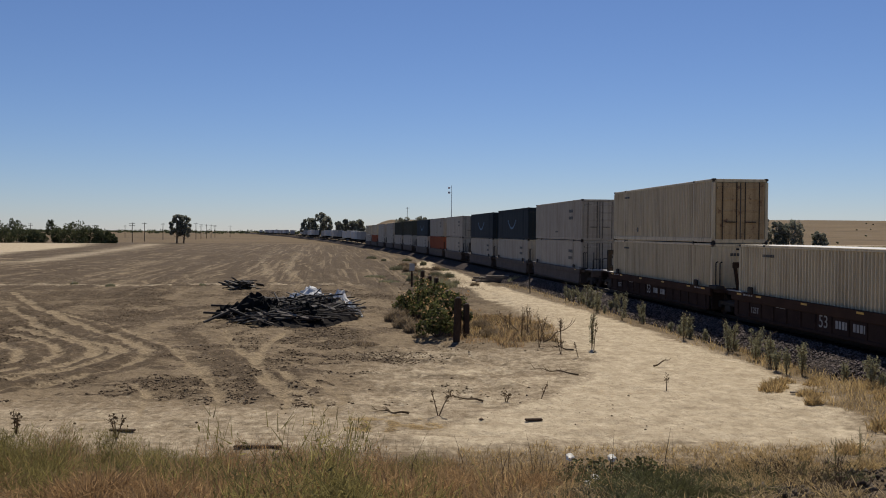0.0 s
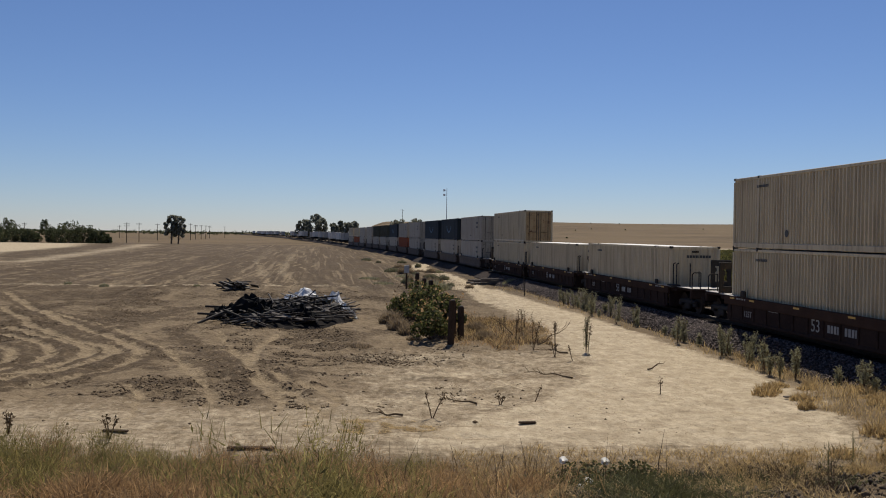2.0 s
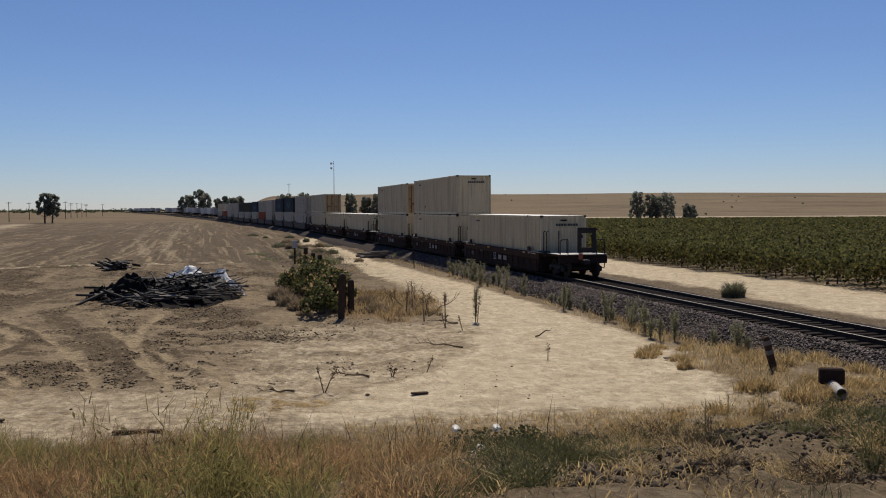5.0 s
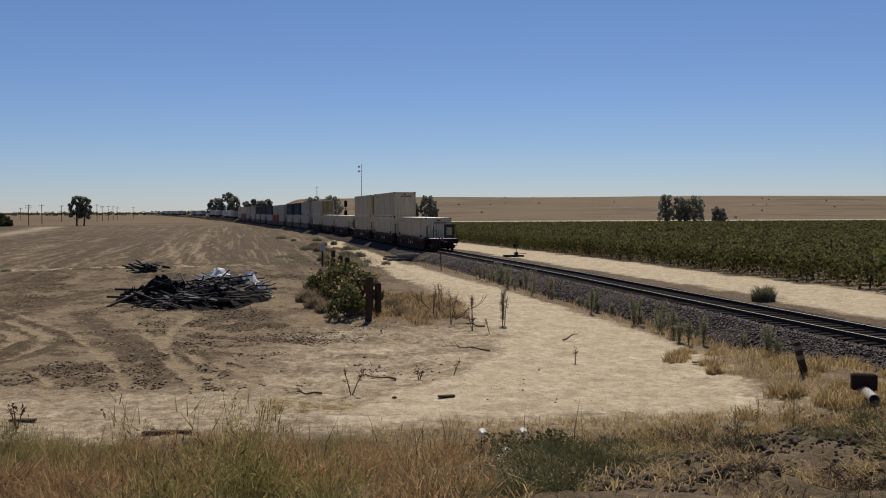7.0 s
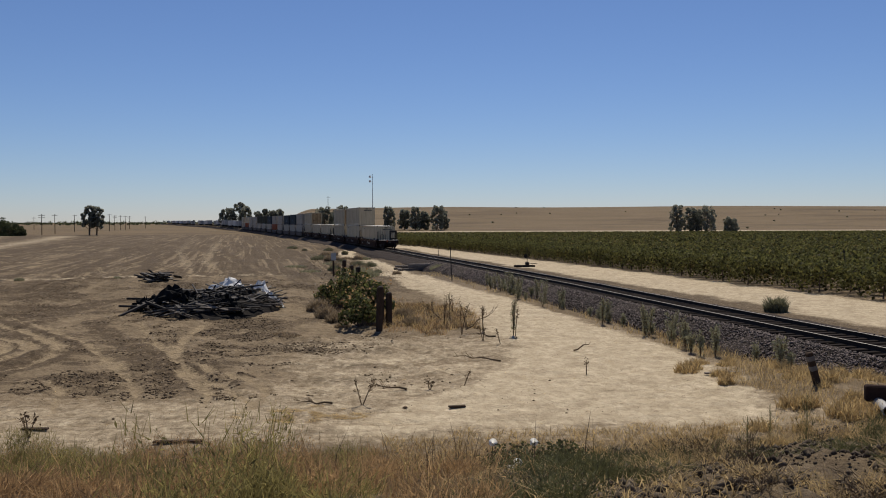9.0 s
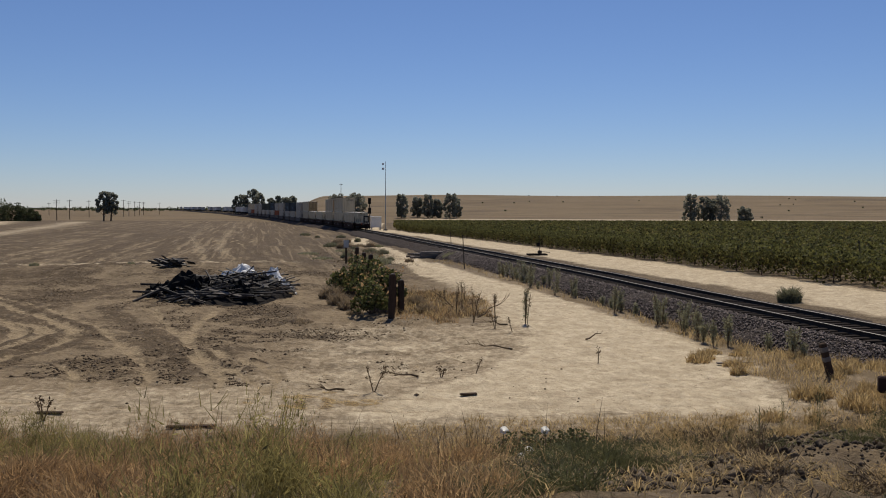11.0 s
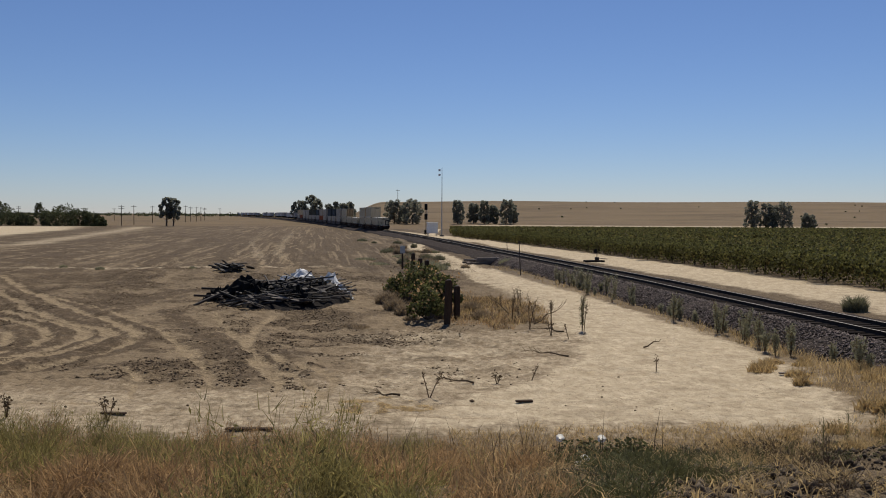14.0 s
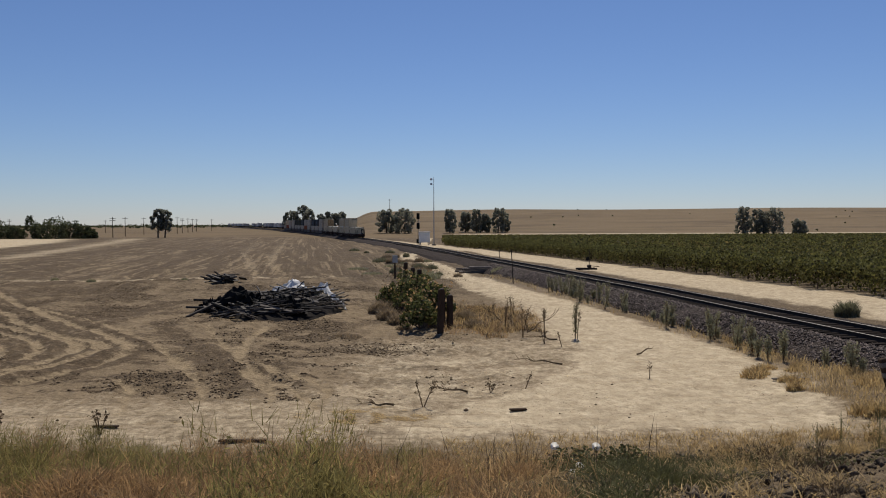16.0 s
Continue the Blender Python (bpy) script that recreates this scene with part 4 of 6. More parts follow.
    part("walkway_edge", Shape().box((half - 0.35, 1.40, 1.192), (1.5, 0.24, 0.02), c=0.004), M["deck"], root, "dusty bare metal walkway strip with sun glare in its colour")
    if "b" not in ends:
        stand = Shape()
        for y in (0.62, 0.06):
            stand.rod((-half - 0.60, y, 2.15), (-half - 0.60, 0.34 + 0.45 * (y - 0.34), 1.10), 0.09, 0.08, 6)
        stand.box((-half - 0.60, 0.34, 2.20), (0.12, 0.78, 0.26), c=0.03).box((-half - 0.60, 0.34, 1.25), (0.10, 0.36, 0.22), c=0.02)
        part("joint_frame", stand, M["well"], root, "rusty brown upright frame with an opening")
    for sx, mark in ((1, "f"), (-1, "b")):
        if mark not in ends:
            continue
        plat = Shape().box((sx * (half + 1.55), 0, 1.12), (2.0, 2.5, 0.1), c=0.02)
        plat.box((sx * (half + 2.4), 0, 0.9), (0.2, 2.6, 0.36), c=0.03)
        plate = part("platform", plat, paint, root)
        part("tread_plate", Shape().box((sx * (half + 1.45), 0, 1.186), (2.1, 2.56, 0.022), c=0.004), M["deck"], plate, "dusty bare metal tread plate with sun glare in its colour")
        for y in ((-1.43,) if sx > 0 else (-1.43, 1.43)):
            part("walkway_edge", Shape().box((sx * (half - 0.75), y, 1.192), (2.3, 0.20, 0.02), c=0.004), M["deck"], plate, "dusty bare metal walkway strip with sun glare in its colour")
        # bent grab rails, rungs and the upright brake platform frame
        for y in (-1.2, 1.2):
            xx, in_ = sx * (half + 2.35), y - math.copysign(0.42, y)
            rail = Shape().rod((xx, y, 0.5), (xx, y, 1.86), 0.026).rod((xx, y, 1.86), (xx, y - math.copysign(0.08, y), 1.94), 0.026)
            rail.rod((xx, y - math.copysign(0.08, y), 1.94), (xx, in_, 1.94), 0.026).rod((xx, in_, 1.94), (xx, in_, 1.15), 0.026)
            part("handrail", rail, M["dark_steel"], plate)
            for z in (0.5, 0.75, 1.0):
                part("rung", Shape().rod((xx, y, z), (xx, in_, z), 0.02), M["dark_steel"], plate)
        side, xx = sx, sx * (half + 0.95)
        gate = Shape()
        for y in (0.40, 1.22):
            gate.box((xx, side * y, 1.82), (0.10, 0.21, 1.26), c=0.015)
        gate.box((xx, side * 0.81, 2.37), (0.11, 1.02, 0.30), c=0.02)
        gate.box((xx, side * 0.81, 1.34), (0.09, 0.70, 0.28), c=0.02)
        for y in (0.52, 1.10):
            gate.box((xx, side * y, 2.05), (0.09, 0.12, 0.20), c=0.03)
        part("brake_frame", gate, M["dark_steel"], plate, "upright dark steel frame with an opening")
        part("brake_stand", Shape().rod((xx, -side * 0.75, 1.15), (xx, -side * 0.75, 2.35), 0.032), M["dark_steel"], plate)
        part("brake_stand", Shape().rod((xx, -side * 0.30, 1.15), (xx, -side * 0.30, 1.95), 0.028), M["dark_steel"], plate)
        part("coupler", Shape().box((sx * (half + 2.75), 0, 0.82), (0.7, 0.28, 0.28), c=0.06), M["dark_steel"], root, "dark cast coupler")
        if "!" in ends:
            part("end_marker", Shape().box((sx * (half + 3.0), 0.35, 1.1), (0.14, 0.2, 0.32), c=0.03), M["orange"], root, "small end-of-train box")
    return root


# front of each unit's container along the track at the clip's start, upper and lower load, wagon kind, ends
UNITS = [(-38.7, None, "tan", "plain", "plain", "brown", "b!"), (-20.4, "tan", "tan", "plain", "plain", "brown", ""), (-2.0, "tan", "tan", "doors", "plain", "brown", "f"),
         (20.3, None, "tan", "plain", "plain", "brown", "b"), (38.7, None, "tan", "plain", "plain", "brown", ""), (56.6, "tan", "tan", "doors", "plain", "brown", "f"),
         (79.5, "white", "white", "doors", "doors", "grey", "b"), (97.9, "blue", "white", "doors", "plain", "grey", ""), (116.3, "blue", "white", "doors", "plain", "grey", "f"),
         (138.5, "white", "white", "doors", "doors", "grey", "b"), (156.9, "white", "orange", "plain", "plain", "grey", ""), (175.3, "blue", "white", "doors", "plain", "grey", "f"),
         (197.5, "olive", "white", "plain", "plain", "grey", "b"), (215.9, "olive", "white", "plain", "plain", "grey", ""), (234.3, "white", "white", "plain", "plain", "grey", "f"),
         (256.5, "white", "white", "plain", "plain", "grey", "b"), (274.9, "tan", "orange", "plain", "plain", "grey", ""), (293.3, "tan", "white", "plain", "plain", "grey", "f")]
SPEED = 20.4
moving = []


def once(store, key, make):
    """The first of a kind is built, the others are copies."""
    if key in store and store[key] is not None:
        return copy_thing(store[key], Matrix())
    store[key] = make()
    return store[key]


def build_train():
    boxes, wagons = {}, {}
    for front, top, low, top_rear, low_rear, kind, ends in UNITS:
        mid = front - LONG / 2
        moving.append((once(wagons, (kind, ends), lambda: build_well(kind, ends)), mid, 0.0))
        moving.append((once(boxes, (low, low_rear), lambda: build_container(low, low_rear)), mid, 0.24))
        if top:
            moving.append((once(boxes, (top, top_rear), lambda: build_container(top, top_rear)), mid, 0.24 + HIGH + 0.01))
    # road trailers on low flat wagons, far ahead
    r = random.Random(5)
    trailer, flat = None, None
    l = 318.0
    for i in range(46):
        if flat is None:
            flat = empty("flat_wagon", label="low dark steel flat wagon carrying a road trailer", category="railway wagon", group="wagons of the train")
            part("spine", Shape().box((0, 0, 0.75), (16.2, 1.0, 0.5), c=0.05), M["well"], flat)
            part("side_deck", Shape().box((0, 0, 1.02), (14.5, 2.6, 0.12), c=0.02), M["dark_steel"], flat)
            part("truck", build_truck(-7.2), M["dark_steel"], flat)
            part("truck", build_truck(7.2), M["dark_steel"], flat)
            trailer = empty("road_trailer", label="white box road trailer riding on a flat wagon", category="trailer", group="trailers on the train")
            part("box_body", Shape().box((0, 0, 2.1), (14.2, 2.55, 2.75), c=0.05), M["trailer"], trailer)
            for x in (-5.2, -4.0):
                part("axle", Shape().rod((x, -1.2, 0.5), (x, 1.2, 0.5), 0.5, n=14), M["black"], trailer)
            for y in (0.9, -0.9):
                part("landing_leg", Shape().box((4.2, y, 0.45), (0.15, 0.15, 0.9)), M["dark_steel"], trailer)
            a, b = flat, trailer
        else:
            a, b = copy_thing(flat, Matrix()), None
            if r.random() > 0.38:
                b = copy_thing(trailer, Matrix())
        moving.append((a, l, 0.0))
        if b is not None:
            moving.append((b, l + r.uniform(-0.8, 0.8), 1.0 if r.random() < 0.6 else 0.75))
        l += 17.4 if i % 5 else 20.5


build_train()


def motions():
    times = [0.0, 0.1, 0.5] + [float(k) for k in range(1, 16)] + [15.5, 15.9, 16.0]
    for thing, l0, up in moving:
        rows = []
        for t in times:
            l = l0 + SPEED * t
            x, y, z, s = (float(q) for q in track_at(l))
            rows.append((t, pose(x, y, z + up, 0, 0, 90 + math.degrees(math.atan(-s)))))
        walk(thing, rows)




# ---- growing things ----
def leaf_quads(centres, size, flat=0.0, gen=rng, slim=0.55):
    """Small pointed quads at the centres, turned at random."""
    n = len(centres)
    a = gen.normal(size=(n, 3))
    a[:, 2] *= 1 - flat
    a /= np.linalg.norm(a, axis=1, keepdims=True)
    b = np.cross(a, gen.normal(size=(n, 3)))
    b /= np.linalg.norm(b, axis=1, keepdims=True) + 1e-9
    s = (np.asarray(size) * (0.6 + 0.8 * gen.random(n)))[:, None]
    v = np.stack([centres - a * s, centres - b * s * slim, centres + a * s, centres + b * s * slim], 1)
    return v.reshape(-1, 3), np.arange(4 * n).reshape(n, 4)


def ball(n, gen=rng, hollow=0.35):
    d = gen.normal(size=(n, 3))
    d /= np.linalg.norm(d, axis=1, keepdims=True)
    return d * ((hollow + (1 - hollow) * gen.random((n, 1))) ** 0.6)


def blades(x, y, z, height, lean, width, gen=rng, rise=1.0):
    """Bent grass blades: two tapering quads each, from the ground up."""
    n = len(x)
    ang = gen.random(n) * 6.283
    face = gen.random(n) * 6.283
    dx, dy = np.cos(ang) * lean * height, np.sin(ang) * lean * height
    wx, wy = np.cos(face) * width, np.sin(face) * width
    v = np.empty((n, 6, 3))
    for k, (up, out, w) in enumerate(((0, 0, 1.0), (0.55, 0.3, 0.8), (1.0, 1.0, 0.15))):
        for j, sg in ((0, -1), (1, 1)):
            v[:, 2 * k + j, 0] = x + dx * out + sg * wx * w
            v[:, 2 * k + j, 1] = y + dy * out + sg * wy * w
            v[:, 2 * k + j, 2] = z + rise * height * up * np.sqrt(np.maximum(0.1, 1 - (lean * out) ** 2 * 0.5))
    q = np.array([(0, 1, 3, 2), (2, 3, 5, 4)])
    return v.reshape(-1, 3), (q[None] + 6 * np.arange(n)[:, None, None]).reshape(-1, 4)


def build_tree(name, x, y, height, width, seed, mat, label, bare=0.25, clumps=14, leaf=0.34, z=None, density=95):
    """Tapered trunk, limbs and a ragged crown of leaf clumps."""
    g = np.random.default_rng(seed)
    base = float(land(x, y)) - 0.15 if z is None else z
    root = empty(name, Matrix.Translation((x, y, base)), label=label, category="tree", group="trees round the fields")
    wood = Shape()
    lean = g.normal(size=2) * 0.04 * height
    mid = np.array([lean[0], lean[1], height * max(0.35, bare)])
    r = 0.028 * height
    wood.rod((0, 0, 0), mid, r, r * 0.7, 9)
    wood.rod(mid, (lean[0] * 1.6, lean[1] * 1.6, height * 0.85), r * 0.7, r * 0.15, 7)
    limbs = Shape()
    pts, big = [], []
    clumps = int(clumps * 1.7)
    for k in range(clumps):
        a, u = k * 2.4 + g.random(), g.random()
        zz = height * (bare + (0.93 - bare) * ((k + 0.5) / clumps))
        rad = width * 0.5 * (0.25 + 0.75 * math.sin(math.pi * min(1, 0.18 + 0.74 * (k + 0.5) / clumps))) * (0.45 + 0.55 * u)
        c = np.array([math.cos(a) * rad + lean[0], math.sin(a) * rad + lean[1], zz])
        s = width * (0.09 + 0.11 * g.random())
        limbs.rod((lean[0] * 0.8, lean[1] * 0.8, max(0.2, zz - 0.25 * height * g.random() - 0.2)), c, r * 0.3, r * 0.06, 5)
        m = int(density * (0.7 + 0.6 * g.random()))
        pts.append(c + ball(m, g) * np.array([s, s, s * (0.75 + 0.5 * g.random())]))
    part("trunk", wood, M["bark"], root)
    tagged(part("limb_mass", limbs, M["bark"], root), kind="stuff")
    v, q = leaf_quads(np.concatenate(pts), leaf, 0.0, g, 0.6)
    part("crown", quick_mesh("crown", v, q, mat), mat, root, "ragged dull green crown")
    return root


def at_bearing(px, y):
    """x at depth y of a far thing, from its bearing."""
    return (px - 784) / 1607.5 * y


EUC = "tall grey-green eucalyptus tree at the field's edge, paled for haze"
for i, (px, y, h, w) in enumerate(((1316, 400, 12.6, 7.2), (1338, 404, 11.0, 6.8), (1350, 402, 10.2, 6.4), (1367, 400, 11.4, 9.2), (1413, 398, 6.2, 6.4))):
    build_tree("tree", at_bearing(px, y), y, h, w, 100 + i, M["tree_leaf"], EUC, 0.06, 17, 0.36, None, 95)
for i, (px, y, h, w) in enumerate(((795, 430, 11.5, 6.4), (823, 436, 10.0, 6.5), (842, 430, 11.6, 6.0), (860, 433, 9.4, 5.5), (880, 428, 12.0, 6.8), (893, 434, 9.6, 4.6), (683, 432, 11.5, 8.4), (716, 428, 12.0, 9.6), (700, 436, 8.5, 4.5))):
    build_tree("tree", at_bearing(px, y), y, h, w, 130 + i, M["tree_leaf"], EUC, 0.10, 17, 0.40, None, 105)
for i, (px, y, h, w) in enumerate(((516, 600, 13.5, 10), (531, 604, 18.5, 12), (546, 598, 15.5, 9), (568, 600, 12.5, 7), (577, 606, 14.5, 5), (590, 600, 12.8, 9), (606, 604, 12.0, 8))):
    build_tree("tree", at_bearing(px, y), y, h, w, 160 + i, M["tree_leaf"], EUC, 0.10, 15, 0.6)
for i, (px, h, w) in enumerate(((279, 13.2, 6.4), (291, 12.4, 6.2))):
    build_tree("tree", at_bearing(px, 390), 390, h, w, 190 + i, M["tree_leaf"], "dark ragged roadside tree with a bare trunk", 0.30, 15, 0.42, None, 120)
for i, (px, y, h, w) in enumerate(((-70, 380, 8, 14), (-35, 372, 6.5, 11), (0, 385, 6.0, 12), (28, 380, 5.0, 9), (70, 378, 6.0, 10), (97, 374, 8.2, 13), (122, 380, 7.0, 10), (146, 376, 5.2, 8), (160, 380, 4.2, 6), (55, 560, 12.0, 6), (-12, 560, 12, 9), (-50, 560, 13, 10))):
    build_tree("tree" if h > 8.5 else "large_shrub", at_bearing(px, y), y, h, w, 210 + i, M["shrub_leaf"], "dense dark green shrub beside the bare field" if h < 8.5 else "slender dark tree behind the shrubs", 0.02 if h < 8.5 else 0.2, 14)


def build_far_trees():
    """Low scrub and distant trees along the horizon."""
    g = np.random.default_rng(4)
    n = 800
    y = 1400 + 2200 * g.random(n)
    b = -0.62 + 0.50 * g.random(n)
    x = b * y
    s = 1.4 + 4.0 * g.random(n) ** 4
    pts = [np.array([x[i], y[i], float(land(x[i], y[i])) + s[i] * 0.5]) + ball(16, g) * np.array([s[i] * 2.6, s[i] * 1.8, s[i]]) for i in range(n)]
    v, q = leaf_quads(np.concatenate(pts), 2.0, 0, g)
    tagged(new("distant_scrub", quick_mesh("distant_scrub", v, q, M["shrub_leaf"])), "far dark scrub and trees along the horizon", "scrub", kind="stuff")


build_far_trees()


# ---- vineyard ----
def vine_mesh(seed, leaves=720):
    g = np.random.default_rng(seed)
    n = leaves
    c = np.stack([g.normal(size=n) * 0.52, (g.random(n) * 2 - 1) * 1.12, 1.22 + 0.30 * g.normal(size=n)], -1)
    c[:, 2] = np.clip(c[:, 2], 0.25, 1.72)
    k = n // 7
    c[:k, 2] = 0.12 + 0.9 * g.random(k)
    c[:k, 0] = np.sign(g.normal(size=k)) * (0.45 + 0.3 * g.random(k))
    return quick_mesh("foliage", *leaf_quads(c, 0.09, 0, g, 0.8), M["vine_leaf"])


def build_vineyard():
    kinds = [vine_mesh(s) for s in range(6)]
    trunks = []
    for s in range(3):
        t = Shape().rod((0, 0, -0.1), (0.04 * s - 0.04, 0.05, 0.6), 0.05, 0.04, 7).rod((0.04 * s - 0.04, 0.05, 0.6), (0, 0.1, 1.0), 0.04, 0.035, 7)
        t.rod((0, 0.1, 0.98), (0.0, -0.9, 1.05), 0.03, 0.02, 6).rod((0, 0.1, 0.98), (0.0, 0.95, 1.05), 0.03, 0.02, 6)
        trunks.append(t.mesh("trunk", M["bark"]))
    g = np.random.default_rng(17)
    singles, rest = 0, [[], []]
    for l in np.arange(34, 385, 2.4):
        x0, y0, _, s = (float(q) for q in track_at(l))
        n = math.hypot(1, s)
        first = 14.9 + 0.5 * g.normal()
        for k in range(140):
            a = first + k * 2.0
            x, y = x0 + a / n + 0.1 * g.normal(), y0 - a * s / n + 0.15 * g.normal()
            if y > 318 or x / y > 0.74 or x < 0.6:
                continue
            z = float(fall(y))
            if k < 3 and l < 215 and singles < 250:
                vine = empty("grape_vine", Matrix.Translation((x, y, z)) @ pose(0, 0, 0, 0, 0, 97 + 6 * g.normal() + 180 * (g.random() < 0.5)), label="leafy green grape vine with yellowing leaves at a row's end", category="grape vine", group="vines of the vineyard")
                vine.scale = (1, 1, 0.92 + 0.16 * g.random())
                part("foliage", kinds[singles % 6], None, vine)
                part("trunk", trunks[singles % 3], None, vine)
                singles += 1
            else:
                rest[0 if y < 130 else 1].append((x, y, z))
    for pts, leaves, size, name in ((rest[0], 190, 0.12, "vine_rows"), (rest[1], 62, 0.23, "far_vine_rows")):
        p = np.array(pts)
        n = len(p)
        c = np.stack([(g.random((n, leaves)) * 2 - 1) * 1.1, g.normal(size=(n, leaves)) * 0.48, np.clip(1.15 + 0.30 * g.normal(size=(n, leaves)), 0.3, 1.68)], -1)
        c = (c + p[:, None]).reshape(-1, 3)
        tagged(new(name, quick_mesh(name, *leaf_quads(c, size, 0, g, 0.8), M["vine_leaf"])), "long rows of leafy green grape vines", "vineyard", kind="stuff")


build_vineyard()


# ---- things along the railway ----
def build_mast():
    x, y = at_bearing(767, 215), 215.0
    z = float(land(x, y))
    m = empty("radio_mast", Matrix.Translation((x, y, z)), label="slender grey steel radio mast with two white aerials", category="mast")
    part("pole", Shape().rod((0, 0, -0.3), (0, 0, 9), 0.13, 0.10, 10).rod((0, 0, 9), (0, 0, 16.2), 0.09, 0.05, 10), M["galvanised"], m)
    for h in (15.6, 14.5):
        arm = part("aerial", Shape().rod((0, 0, h), (-0.55, 0, h), 0.03).box((-0.6, 0, h), (0.5, 0.35, 0.5), c=0.05), M["cabinet"], m, "white box aerial")
    part("base", Shape().box((0, 0, 0.1), (1.0, 1.0, 0.4), c=0.05), M["concrete"], m)


def build_hut():
    x, y = at_bearing(750, 222), 222.0
    z = float(land(x, y))
    h = empty("signal_hut", Matrix.Translation((x, y, z)) @ pose(0, 0, 0, 0, 0, 8), label="white steel railway equipment hut on short legs", category="hut")
    body = part("body", Shape().box((0, 0, 1.85), (2.5, 2.2, 2.5), c=0.04), M["cabinet"], h)
    part("door", Shape().box((0.2, -1.12, 1.8), (0.95, 0.05, 2.05), c=0.02), M["cabinet"], body)
    part("roof", Shape().box((0, 0, 3.16), (2.75, 2.45, 0.14), c=0.03), M["roof"], h)
    for sx in (-1, 1):
        for sy in (-1, 1):
            part("leg", Shape().box((sx * 1.05, sy * 0.9, 0.25), (0.16, 0.16, 0.9), c=0.02), M["galvanised"], h)


def build_signal():
    x, y = at_bearing(739, 225), 225.0
    z = float(land(x, y))
    s = empty("railway_signal", Matrix.Translation((x, y, z)), label="black railway signal mast with two round heads", category="signal")
    part("post", Shape().rod((0, 0, -0.2), (0, 0, 7.6), 0.09, 0.08, 10), M["black"], s)
    for h in (7.0, 4.6):
        head = part("head", Shape().box((0, -0.1, h), (0.75, 0.16, 1.5), c=0.2), M["black"], s)
        for k in (-0.42, 0, 0.42):
            part("hood", Shape().rod((0, -0.2, h + k), (0, -0.5, h + k), 0.15, 0.15, 12), M["black"], head)
    lad = Shape()
    for sx in (-0.2, 0.2):
        lad.rod((0.45 + sx * 0.6, 0.2, 0), (0.2 + sx * 0.6, 0.2, 7.4), 0.02)
    part("ladder", lad, M["galvanised"], s)
    part("case", Shape().box((-0.1, -0.1, 0.8), (0.6, 0.5, 1.1), c=0.04), M["black"], s)


def build_switch():
    x0, y0, z, sl = (float(q) for q in track_at(86.5))
    x, y = 14.1, 88.0
    g = float(land(x, y))
    s = empty("switch_stand", Matrix.Translation((x, y, g + 0.05)) @ pose(0, 0, 0, 0, 0, 8), label="low dark switch stand with a small target on long timbers", category="switch stand")
    part("timber", Shape().box((-0.3, 0.25, 0.03), (1.9, 0.23, 0.18), c=0.02), M["tie"], s)
    part("timber", Shape().box((-0.3, -0.4, 0.03), (1.9, 0.23, 0.18), c=0.02), M["tie"], s)
    part("stand", Shape().box((0, 0, 0.27), (0.36, 0.4, 0.28), c=0.06), M["dark_steel"], s)
    part("mast", Shape().rod((0, 0, 0.4), (0, 0, 1.9), 0.035, 0.03), M["dark_steel"], s)
    part("target", Shape().rod((-0.15, -0.02, 1.0), (-0.15, 0.02, 1.0), 0.2, n=12), M["black"], s)
    part("lever", Shape().rod((0.2, -0.2, 0.3), (0.9, -0.4, 0.25), 0.03), M["dark_steel"], s)


def build_tie_stack():
    s = empty("stack_of_ties", Matrix.Translation((3.0, 86.0, float(land(3.0, 86.0)))) @ pose(0, 0, 0, 0, 0, 20), label="heap of old dark wooden ties lying beside the ballast", category="timber stack")
    g = random.Random(3)
    data = Shape().box((0, 0, 0), (2.2, 0.24, 0.19), c=0.02).mesh("old_tie", M["pale_timber"])
    for k in range(13):
        t = part("old_tie", data, None, s)
        t.matrix_basis = pose(-0.3 + g.uniform(-0.5, 0.8), -0.9 + 0.30 * (k % 6) + g.uniform(-0.05, 0.05), 0.12 + 0.21 * (k // 6), g.uniform(-3, 3), g.uniform(-3, 3), g.uniform(-10, 10))


def build_line_posts():
    """Thin bare stakes on the near shoulder."""
    for x, y, h in ((5.05, 66.0, 2.4), (6.5, 105.0, 1.8), (31.0, 59.0, 2.2)):
        p = empty("thin_stake", Matrix.Translation((x, y, float(land(x, y)))) @ pose(0, 0, 0, 0, -3), label="thin rusty steel stake beside the track", category="stake")
        part("shaft", Shape().rod((0, 0, -0.3), (0, 0, h), 0.035, 0.03, 8), M["dark_steel"], p)
        part("cap", Shape().box((0, 0, h), (0.09, 0.06, 0.16), c=0.01), M["dark_steel"], p)


def build_marker():
    x, y = 10.37, 20.99
    z = float(land(x, y))
    p = empty("marker_post", Matrix.Translation((x, y, z)) @ pose(0, 0, 0, 0, -16, 0), label="leaning weathered wooden marker post with grey bands", category="post")
    part("post", Shape().box((0, 0, 0.38), (0.15, 0.15, 0.86), c=0.02), M["post"], p)
    for h in (0.42, 0.66):
        part("band", Shape().box((0, 0, h), (0.162, 0.162, 0.14), c=0.02), M["concrete"], p, "pale worn band")


